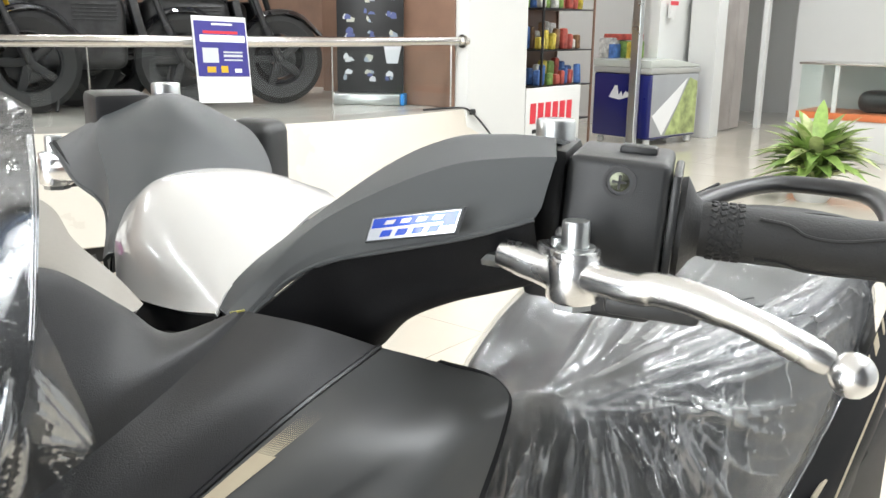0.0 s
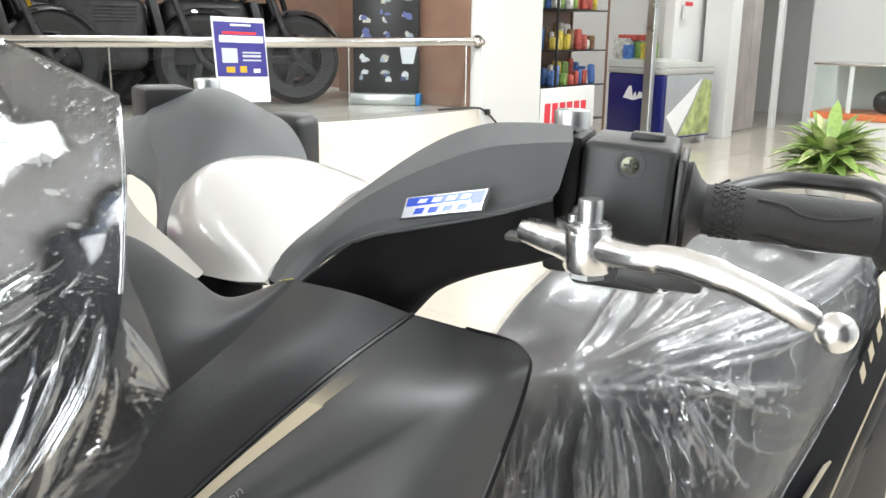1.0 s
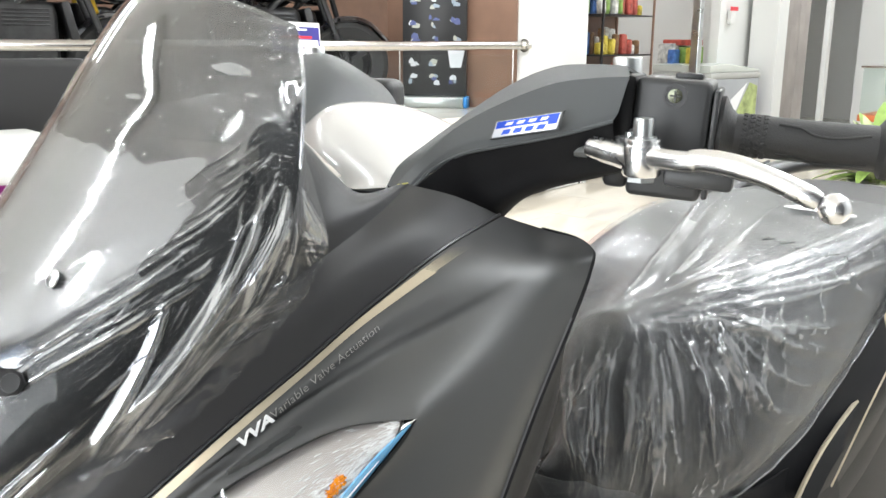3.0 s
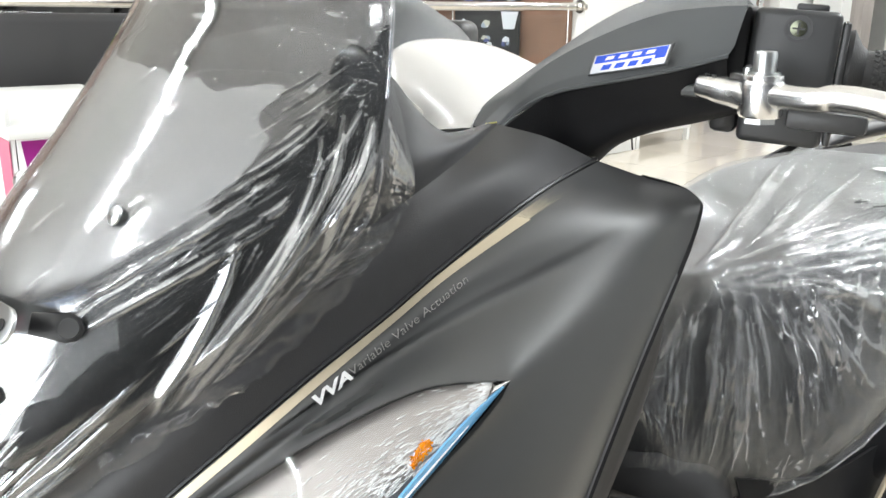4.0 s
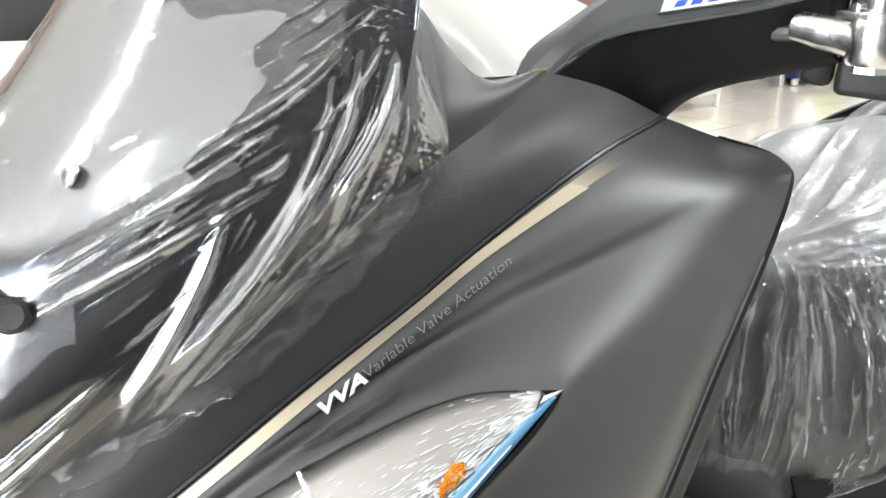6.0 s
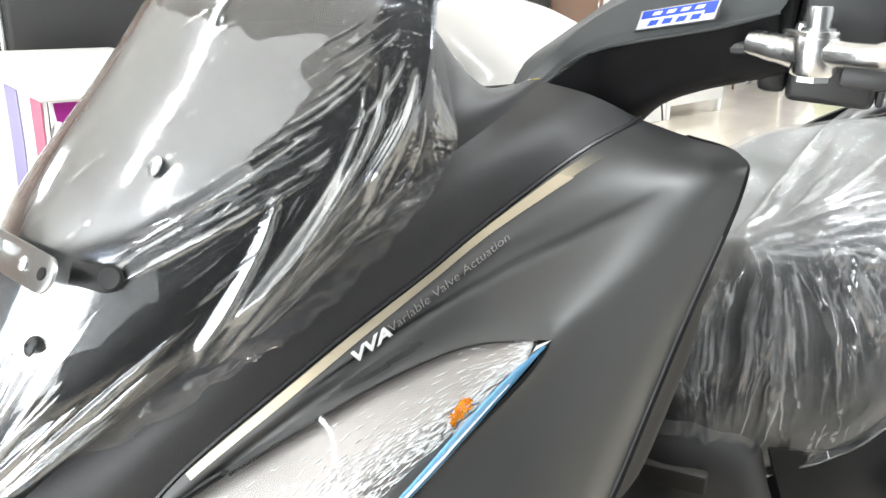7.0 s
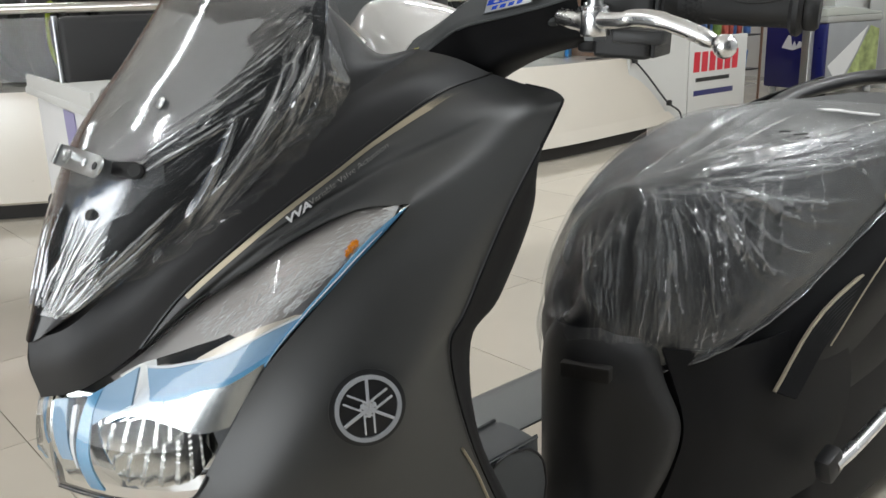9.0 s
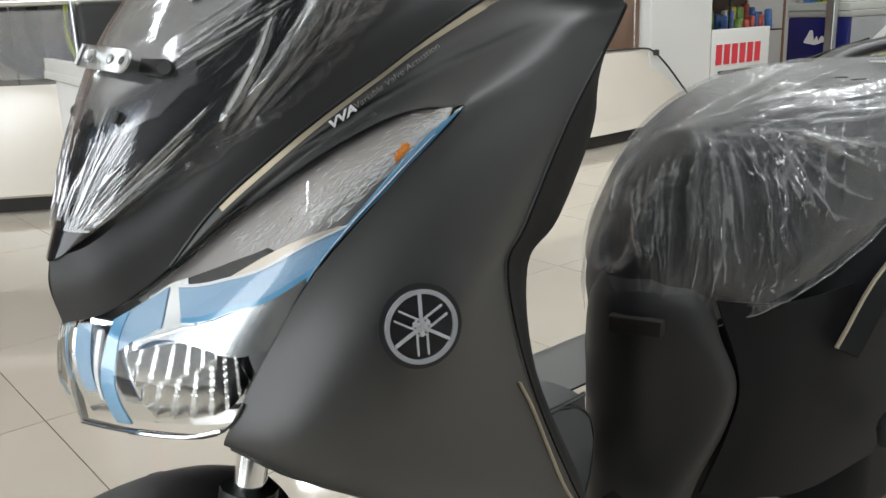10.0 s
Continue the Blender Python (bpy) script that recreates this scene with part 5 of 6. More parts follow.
def creased(grid, folds, core):
    """Pushes ridges out of a sheet of film. folds: (path in rows and columns, half width, height)."""
    n = np.cross(np.gradient(grid, axis=1), np.gradient(grid, axis=0))
    n /= np.maximum(np.linalg.norm(n, axis=2, keepdims=True), 1e-12)
    n *= np.sign((n * (grid - np.array(core))).sum(axis=2, keepdims=True))
    flat, lift = grid.reshape(-1, 3), np.zeros(grid.shape[0] * grid.shape[1])
    crest = np.zeros_like(lift)
    for path, w, h in folds:
        line = np.array([along(grid, q.x, q.y) for q in spline([(r, c, 0) for r, c in path], 9)])
        near = np.nonzero(((flat > line.min(0) - w) & (flat < line.max(0) + w)).all(1))[0]
        if not len(near):
            continue
        a, ab = line[:-1], line[1:] - line[:-1]
        pa = flat[near][:, None] - a[None]
        t = np.clip((pa * ab).sum(2) / np.maximum((ab * ab).sum(1), 1e-12), 0, 1)
        d = np.linalg.norm(pa - t[..., None] * ab, axis=2)
        k = d.argmin(1)
        swell = np.sin(np.pi * (k + t[np.arange(len(k)), k] + 0.02) / (len(a) + 0.04)) ** 0.55
        rise = 1 - np.clip(d.min(1) / (w * (0.35 + 0.65 * swell)), 0, 1)
        lift[near] += h * swell * rise ** 1.5
        crest[near] = np.maximum(crest[near], rise * swell)
    return grid + n * lift.reshape(*grid.shape[:2], 1), crest.reshape(grid.shape[:2]), n


def glint_strips(grid, crest, n, uv, least):
    """Pale strips along the folds that put their caught light into the film, just outside the sheet."""
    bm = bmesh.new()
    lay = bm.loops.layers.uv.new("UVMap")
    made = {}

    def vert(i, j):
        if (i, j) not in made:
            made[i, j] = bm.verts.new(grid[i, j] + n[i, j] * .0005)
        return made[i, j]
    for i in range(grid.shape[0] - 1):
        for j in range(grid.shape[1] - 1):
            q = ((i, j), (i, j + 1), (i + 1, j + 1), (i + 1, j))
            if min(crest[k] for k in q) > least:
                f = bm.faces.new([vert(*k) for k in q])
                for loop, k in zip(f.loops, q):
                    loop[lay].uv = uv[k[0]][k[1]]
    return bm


def crumple(grid, scale, size, weight=None):
    out = [[Vector(p) + noise.noise_vector(Vector(p) * scale) * size * (1 if weight is None else weight[i][j]) for j, p in enumerate(row)] for i, row in enumerate(grid)]
    return np.array([[tuple(p) for p in row] for row in out])


def vectors(grid):
    return [[Vector(p) for p in row] for row in grid]


screen_film = tagged(empty("plastic_screen_film", (CX, -.5, .74)), "loose creased clear protective film over the windscreen", "plastic wrap")
rf = random.Random(21)
NU, NV, EXT = 40, 44, 30
tight = np.array([[tuple(p) for p in row] for row in surface(screen_rows(0.004), NU, NV)])
# the film laps over the edge of the screen on to the cowl, widest at the gathered corner
lap = []
for row in tight:
    e = row[-1]
    wide = .010 + .016 * smooth_step(e[2], .77, .85) + .016 * smooth_step(e[2], .90, .965) - .040 * smooth_step(e[2], .972, 1.02)
    inward = (row[-1] - row[-4]) / np.linalg.norm(row[-1] - row[-4])
    out = np.array((-.12, .80, -.6)) * (1 - smooth_step(e[2], .985, 1.03)) + np.array((.2, .9, -.1)) * smooth_step(e[2], .985, 1.03)
    lap.append([e + max(.002, wide) * (k / EXT) * (inward * max(0, .4 - k / EXT) + out * min(1, .6 + k / EXT)) for k in range(1, EXT + 1)])
sheet_grid = np.concatenate([tight, np.array(lap)], axis=1)[int(6 * NV / 12):]
R0 = int(6 * NV / 12)


def on_film(r, c):
    """Rows 0 to 96 from foot to top and columns 0 to 96 across, 96 to 110 on the lap."""
    return r * NV / 12 - R0, (c * NU / 12 if c <= 96 else 96 * NU / 12 + (c - 96) / 14 * EXT)


loose = [[smooth_step(-p[2], -1.0, -.93) * (1 if p[0] > .02 else .5) for p in row] for row in sheet_grid]
sheet_grid = crumple(sheet_grid, 8, .0016, loose)
folds = []


def fold(path, w, h):
    folds.append(([on_film(r, c) for r, c in path], w, h))


# the great folds: from the lower edge, bowed inwards, up to the gathered corner
BANDS = [
    [(53, 79), (45, 83), (39, 87.5), (34, 92), (29.5, 97), (24, 106)],
    [(57, 82), (48, 84), (41, 88.5), (35, 93), (30, 98.5), (24.5, 106)],
    [(52, 84), (43.5, 87), (37, 91.5), (31, 98), (26, 104)],
    [(58, 91), (51, 92.5), (45, 95), (40, 101), (37.5, 104.5)],
    [(53, 96), (48, 99.5), (43, 104), (40, 107)],
    [(42, 99), (37, 101), (32.5, 102.5), (27, 106), (24, 109)],
    [(46, 105), (39, 106.5), (34, 107), (29, 108), (24, 109)]]


def drawn(path, k):
    """The place a share k along a fold."""
    x = k * (len(path) - 1)
    i = min(int(x), len(path) - 2)
    return tuple(a + (b - a) * (x - i) for a, b in zip(path[i], path[i + 1]))


for path, w in zip(BANDS, (.0050, .0042, .0055, .0062, .0050, .0046, .0034)):
    fold(path, w, w * .52)
for a, b, n in ((0, 1, 2), (1, 2, 3), (2, 3, 5), (3, 4, 4), (2, 5, 3), (5, 6, 3), (4, 6, 3)):
    for k in range(n):
        q, lo, hi = (k + rf.uniform(.3, .9)) / n, rf.uniform(0, .25), rf.uniform(.7, 1)
        pa, pb = ([drawn(BANDS[m], lo + (hi - lo) * t / 5) for t in range(6)] for m in (a, b))
        w = rf.choice((.0014, .0020, .0028, .0040))
        fold([(u[0] + (v[0] - u[0]) * q, u[1] + (v[1] - u[1]) * q) for u, v in zip(pa, pb)], w, w * rf.uniform(.45, .6))
# the bright blade beside the dark strip, and the narrow loop next to it
fold([(41.5, 77), (38, 80), (32, 86), (27, 96), (24, 104)], .0072, .0040)
fold([(36, 84), (39, 81.5), (41, 80.5), (41.5, 79.5)], .0018, .0008)
fold([(37, 84.5), (39.5, 82.5), (41.3, 81.5)], .0016, .0007)
# arcs over the dark strip
for path in ([(45, 70), (48, 73), (52, 76), (57, 78.5)], [(44.5, 71), (47.5, 74.3), (51, 76.8), (55, 79)], [(45, 72), (46, 75), (47.3, 76)], [(43, 77), (44, 79), (46, 79.4)], [(43, 79), (44, 80), (45, 79.4)], [(47, 80), (53, 83.5), (59, 86)]):
    w = rf.uniform(.0020, .0034)
    fold(path, w, w * .42)
# taut pulls from the bracket
for k in range(16):
    r0, c0 = 33 + rf.uniform(-2, 3), 64 + rf.uniform(0, 4)
    d, a = rf.uniform(5, 19), .75 + .6 * k / 15
    w = rf.uniform(.0012, .0028)
    fold([(r0, c0), (r0 + d * .5, c0 + d * a * .5), (r0 + d, c0 + d * a)], w, w * rf.uniform(.35, .5))
# fine pulls over the smooth part
for k in range(46):
    r0, c0 = rf.uniform(31, 60), rf.uniform(50, 76)
    d = rf.uniform(2, 9)
    w = rf.uniform(.0011, .002)
    fold([(r0, c0), (r0 + d * .5, c0 + d * .42 + rf.uniform(-.4, .4)), (r0 + d, c0 + d * .8)], w, w * rf.uniform(.2, .4))
# bunched upright folds at the foot of the sheet
for k in range(30):
    c0 = 38 + 58 * k / 29 + rf.uniform(-1.5, 1.5)
    r1 = rf.uniform(16, 30)
    w = rf.choice((.0022, .0035, .005))
    fold([(7, c0 + rf.uniform(-1, 1)), (7 + (r1 - 7) * .5, c0 + rf.uniform(-1.5, 1.5)), (r1, c0 + rf.uniform(-2, 3))], w, w * rf.uniform(.3, .5))
# pleats that fan out over the lap to its sharp corner
PLEATS = [[(59, 96), (56.5, 104), (52, 110)], [(57, 97), (54, 103), (51, 110)], [(54, 97), (52.5, 102), (51, 108)], [(50, 98), (51, 103), (51, 109)], [(47, 101), (49, 105), (50.5, 110)]]
for a, b in zip(PLEATS, PLEATS[1:]):
    for k in range(5):
        q = k / 5
        w = rf.choice((.0013, .0018, .0026))
        fold([(u[0] + (v[0] - u[0]) * q + rf.uniform(-.3, .3), u[1] + (v[1] - u[1]) * q) for u, v in zip(a, b)], w, w * rf.uniform(.4, .6))
for k in range(7):
    r0 = 40 + 1.6 * k + rf.uniform(-.5, .5)
    fold([(r0, 110), (r0 + 1.2, 106), (r0 + rf.uniform(2, 4), 102)], rf.uniform(.0014, .0024), rf.uniform(.0006, .0012))
# short glints on the smooth part
for k in range(26):
    r0, c0, d = rf.uniform(30, 62), rf.uniform(40, 92), rf.uniform(1.5, 5)
    w = rf.uniform(.0014, .0024)
    fold([(r0, c0), (r0 + d * .5, c0 + d * .3), (r0 + d, c0 + d * .55)], w, w * .22)
film_grid, crest, out = creased(sheet_grid, folds, (CX, -.25, .85))
film_uv = [[((math.atan2(p[2] - .965, -p[1] - .318 + .6 * (.166 - p[0]))) * 2.2, math.dist(p, (.166, -.318, .965)) * 1.2) for p in row] for row in film_grid]
part("film", sheet(vectors(film_grid), uv=film_uv), M_WRAP, screen_film, smooth=80)
tagged(part("folds", glint_strips(film_grid, crest, out, film_uv, .34), M_FOLD, screen_film, smooth=80), "folds of the film with their glints put in as pale strips", kind="stuff")
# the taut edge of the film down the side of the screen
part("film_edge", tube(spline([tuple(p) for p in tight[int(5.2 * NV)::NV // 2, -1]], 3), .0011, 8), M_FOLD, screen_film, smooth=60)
# the patch where air lies between film and screen, with an uneven rim; its reflection is painted as haze
gap_rows = []
for i in range(31):
    line = []
    for j in range(37):
        rim = 71 + 3.5 * noise.noise(Vector((i * 0.33, 2.2, 0))) + 2 * noise.noise(Vector((i * 0.9, 5.1, 0)))
        c = 22 + (rim - 22) * j / 36
        top = 57 + 4 * noise.noise(Vector((c * 0.16, 0.4, 0))) + 1.5 * noise.noise(Vector((c * 0.5, 7.4, 0)))
        low = 24 + 4 * noise.noise(Vector((c * 0.2, 9.4, 0)))
        r = low + (top - low) * i / 30
        p = Vector(along(tight, r * NV / 12, c * NU / 12))
        line.append(p - Vector((p.x - CX, p.y + 0.1, 0.15)).normalized() * 0.0012)
    gap_rows.append(line)
part("loose_patch", sheet(gap_rows), M_AIRGAP, screen_film, "patch of film with air behind it, its reflection put in as milky haze", smooth=80)
# a few larger flakes of trapped air, and many specks
for r0, c0, size in ((78, 70, .0085), (74.5, 75, .003), (66, 58, .004), (71, 80, .0026), (84, 78, .002)):
    p = Vector(along(tight, r0 * NV / 12, c0 * NU / 12))
    n = Vector((p.x - CX, p.y + 0.15, 0.25)).normalized()
    rim = [(size * (1 + .35 * noise.noise(Vector((math.cos(a) * 1.6, math.sin(a) * 1.6, r0)))) * math.cos(a) * 1.3, size * (.62 + .3 * noise.noise(Vector((math.cos(a) * 2, math.sin(a) * 2, c0)))) * math.sin(a)) for a in (k * math.pi / 14 for k in range(28))]
    part("air_flake", prism(rim, .0003, frame_of(p - n * .0008, (.75, .6, -.2), n)), M_AIRGAP, screen_film)
drops = bmesh.new()
for k in range(900):
    r, c = 50 + 46 * rf.random() ** .8, rf.gauss(77, 12)
    if not 30 < c < (95.5 if r > 62 else 88) or r > 95.5:
        continue
    p = Vector(along(tight, r * NV / 12, c * NU / 12))
    n = Vector((p.x - CX, p.y + 0.15, 0.25)).normalized()
    q = rf.choice((.0003, .0004, .0004, .0006, .0006, .0009, .0013))
    lathe([(q, 0), (q * .8, q * .35), (q * .2, q * .5)], frame_of(p + n * .0006, (rf.uniform(-1, 1), rf.uniform(-1, 1), 0), n) @ Matrix.Diagonal((1, rf.uniform(.4, 1), 1, 1)), 6, drops)
tagged(part("specks", drops, M_SPECK, screen_film, smooth=60), kind="stuff")
# the torn hem that hangs below the lap
flap = [[(.150, -.352, .940), (.165, -.325, .935), (.168, -.300, .942)], [(.142, -.372, .918), (.158, -.345, .915), (.164, -.318, .918)], [(.135, -.39, .90), (.150, -.365, .895), (.158, -.340, .895)], [(.105, -.445, .845), (.122, -.420, .845), (.134, -.398, .845)], [(.070, -.50, .79), (.082, -.485, .79), (.090, -.470, .795)]]
hem = np.array([[tuple(p) for p in row] for row in surface(flap, 14, 18)])
edge = [[(j / 28) ** 1.5 for j in range(hem.shape[1])] for i in range(hem.shape[0])]
hem = crumple(crumple(crumple(hem, 38, .006, edge), 90, .0032, edge), 220, .0016, edge)
hem_folds = []
for k in range(26):
    r0 = rf.uniform(0, hem.shape[0] - 8)
    w = rf.uniform(.0012, .003)
    hem_folds.append(([(r0, 28), (r0 + rf.uniform(0, 5), 20), (r0 + rf.uniform(3, 12), rf.uniform(4, 14))], w, w * .5))
hem, _, _ = creased(hem, hem_folds, (CX, -.3, .8))
part("hem", sheet(vectors(hem), uv=[[(j / 10, i / 22) for j in range(hem.shape[1])] for i in range(hem.shape[0])]), M_HEM, screen_film, smooth=75)

# the bag over the seat: all its folds run out from the corners of the nose
SU, SV = 40, 44
bag = np.array([[tuple(p) for p in row] for row in surface(seat_rows(0.006), SU, SV)])
right = bag[::4, :3 * SU + 1:4]
bag = bag[:int(8.2 * SV), 3 * SU:]
on_side = [[.25 + .75 * smooth_step(3 + j / SU, 4.9, 5.6) for j in range(bag.shape[1])] for i in range(bag.shape[0])]
bag = crumple(crumple(bag, 22, .003, on_side), 70, .0013, on_side)
folds = []


def seat_fold(path, w, h):
    folds.append(([(r * SV, (c - 3) * SU) for r, c in path], w, h))


rs = random.Random(5)
# long soft folds over the top
for k in range(15):
    c1 = 3.2 + 2.1 * k / 14 + rs.uniform(-.1, .1)
    c0 = 4.4 + .5 * k / 14
    r0, r1 = 2.6 + rs.uniform(0, 1.4), rs.uniform(5.5, 8.6)
    w = rs.uniform(.008, .024)
    seat_fold([(r0, c0), ((r0 + r1) / 2, (c0 + c1) / 2 + rs.uniform(-.05, .05)), (r1, c1)], w, w * rs.uniform(.28, .42))
# pleats that fan from the corner down the side
for k in range(38):
    q = k / 37
    r0, c0 = 2.3 + 1.7 * q + rs.uniform(-.2, .2), 4.9 + rs.uniform(-.1, .5)
    r1, c1 = 2.05 + 4.6 * q ** 1.1 + rs.uniform(-.15, .15), rs.uniform(7.0, 8.0)
    w = rs.choice((.0025, .005, .009, .014))
    seat_fold([(r0, c0), (r0 + (r1 - r0) * .35 + rs.uniform(-.1, .1), c0 + (c1 - c0) * .4), (r1, c1)], w, w * rs.uniform(.3, .5))
# folds that run back from the corner along the side
for k in range(20):
    q = k / 19
    r0, c0 = 2.5 + rs.uniform(-.2, 1.4), 4.95 + rs.uniform(-.1, .3)
    r1, c1 = 4.6 + 3.2 * rs.random(), 5.3 + 2.5 * q + rs.uniform(-.2, .2)
    w = rs.choice((.0025, .005, .008, .012))
    seat_fold([(r0, c0), (r0 + (r1 - r0) * .5, c0 + (c1 - c0) * .4 + rs.uniform(-.1, .1)), (r1, c1)], w, w * rs.uniform(.3, .5))
# pleats from the edge of the seat down to the hem further back
for k in range(26):
    r0, c0 = 3.8 + 3.6 * k / 25 + rs.uniform(-.1, .1), 4.85 + rs.uniform(-.1, .6)
    r1, c1 = r0 + rs.uniform(.1, .9), rs.uniform(6.6, 8.0)
    w = rs.choice((.0025, .005, .008, .012))
    seat_fold([(r0, c0), (r0 + (r1 - r0) * .4 + rs.uniform(-.1, .1), c0 + (c1 - c0) * .5), (r1, c1)], w, w * rs.uniform(.3, .5))
# pleats down the front of the nose
for k in range(34):
    q = (k + rs.uniform(-.3, .3)) / 33
    w = rs.choice((.003, .0055, .009))
    r0 = rs.uniform(1.5, 2.1)
    seat_fold([(r0, 3.9 + 1.1 * q), (.9 + .8 * q, 4.5 + .9 * q), (.8 + .9 * q, 6.0 + .3 * q), (rs.uniform(1.3, 2.0), 7.2 + .5 * q)], w, w * rs.uniform(.3, .55))
    seat_fold([(r0, 3.9 - .8 * q), (.9 + .8 * q, 3.5 - .4 * q), (1.2 + .6 * q, 3.05)], w, w * rs.uniform(.3, .5))
# upright folds along the hem, and small creases that glint
for k in range(40):
    r0, w = 1.9 + 4.6 * k / 39 + rs.uniform(-.05, .05), rs.uniform(.002, .0045)
    seat_fold([(r0, 8.0), (r0 + rs.uniform(-.1, .1), 7.6), (r0 + rs.uniform(-.25, .1), rs.uniform(6.6, 7.3))], w, w * .5)
for k in range(620):
    r0, c0 = rs.uniform(1.0, 7.8), rs.uniform(4.9, 7.9)
    d, e, w = rs.uniform(.03, .22), rs.uniform(-.4, .4), rs.uniform(.0016, .0034)
    seat_fold([(r0, c0), (r0 + d * .5, c0 + e * .6), (r0 + d, c0 + e)], w, w * rs.uniform(.4, .8))
bag, crest, out = creased(bag, folds, (CX, .5, .62))
# the gathered edge of the bag
bag[:, -3:] += np.array((.004, -.001, -.002)) * np.linspace(.3, 1, 3)[None, :, None]
seat_film = tagged(empty("plastic_seat_cover", (CX, .6, .5)), "crumpled clear plastic bag drawn over the seat", "plastic wrap")
bag_uv = [[(p[1] * 1.6 + j * .004, p[2] * 1.2) for j, p in enumerate(row)] for row in bag]
part("film", sheet(vectors(bag), uv=bag_uv), M_SEATFILM, seat_film, smooth=80)
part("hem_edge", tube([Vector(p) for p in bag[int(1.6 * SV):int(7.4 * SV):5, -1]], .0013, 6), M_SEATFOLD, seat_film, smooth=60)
part("far_side", sheet(vectors(right)), M_SEATFILM, seat_film, smooth=80)
tagged(part("folds", glint_strips(bag, crest, out, bag_uv, .66), M_SEATFOLD, seat_film, smooth=80), "pleats of the bag with their glints put in as pale strips", kind="stuff")

# number plate bracket on the screen
br = tagged(empty("plate_bracket", (CX, -.50, .893)), "zinc plated strip bracket bolted to the windscreen", "bracket")
BRM = frame_of((.045, -.500, .897), (1, .1, -.05), (0, -.85, .5)) @ Matrix.Scale(0.84, 4)
END = [(.040 + .012 * math.sin(a), -.012 * math.cos(a)) for a in (0, .3, .7, 1.1, 1.57, 2.04, 2.44, 2.84, 3.1416)]
part("strip", prism([(-.046, -.012)] + END + [(-.046, .012)], 0.0025, BRM, 0.0007), M_ZINC, br)
part("bent_end", tube([tuple(BRM @ Vector((-.046, v, w))) for v, w in ((-.011, .001), (.011, .001))], 0.0035), M_ZINC, br)
part("hole", lathe([(0.0001, 0), (0.0042, 0), (0.0042, 0.0004), (0.0001, 0.0004)], BRM @ Matrix.Translation((.040, 0, .0028)), 14), M_BLACK, br)
part("rivet", lathe([(0.0001, 0), (0.0048, 0), (0.0046, 0.0012), (0.0025, 0.0026), (0.0001, 0.003)], BRM @ Matrix.Translation((.017, 0, .0026)), 14), M_ZINC, br)
part("bolt", lathe([(0.0001, 0), (0.008, 0), (0.008, 0.0015), (0.0058, 0.0017), (0.0058, 0.005), (0.0001, 0.0054)], BRM @ Matrix.Translation((-.022, 0, .0026)), 6), M_ZINC, br)
ARM = frame_of((.080, -.4715, .889), (.6, .62, -.12), (.6, -.7, .4))
stay = part("stay", prism([(-.014, -.006), (.006, -.008), (.012, -.006), (.015, 0), (.012, .006), (.006, .008), (-.014, .006)], 0.0015, ARM, 0.0008), M_BLACK, br, "black steel stay")
part("eyelet", lathe([(0.0030, 0), (0.0060, 0), (0.0056, 0.0009), (0.0030, 0.0009)], ARM @ Matrix.Translation((.007, 0, .0017)), 14), M_SWITCH, stay)

# the four screws that hold the screen
for x, y, z in ((.059, -.497, .850), (.082, -.430, .943), (-.054, -.430, .943), (-.040, -.497, .850)):
    part("screw", lathe([(0.0001, 0), (0.0058, 0), (0.0056, 0.0012), (0.0036, 0.0026), (0.0012, 0.0028), (0.0010, 0.0020), (0.0001, 0.0020)], frame_of((x, y - .005, z + .001), (1, 0, 0), ((x - CX) * 7, -.85, .45)), 14), M_ZINC if z > .9 else M_SWITCH, windscreen)

# silver bars at the foot of the screen
part("screen_foot", sheet([r[::4] for r in surface(screen_rows(0.0012), 12, 12)[:20:2]]), M_FOOT, bike, "gloss black foot of the windscreen")
for k in range(5):
    y = -.549 + .0025 * abs(k - 2) ** 1.3
    part("logo_bar", prism([(-.003, 0), (.003, 0), (.0036, .014), (-.0024, .014)], .0006, frame_of((CX + .009 * (k - 2), y, .768), (1, .12 * (k - 2), 0), (0.12 * (k - 2), -.95, .3))), M_SILVER, windscreen, smooth=0)


# ---- things on the platform ----
M_TANK = material("gloss_black_paint", (0.012, 0.012, 0.014), 0.15, coat=1.0)
M_ENGINE = material("cast_engine_grey", (0.045, 0.045, 0.046), 0.45, metal=0.6, vary=0.3, stain_scale=20)
M_YELLOW = material("yellow_paint", (0.65, 0.4, 0.02), 0.35)


pics_blue = material("blue_tank_stripe", (.05, .12, .45), .3, coat=.6)


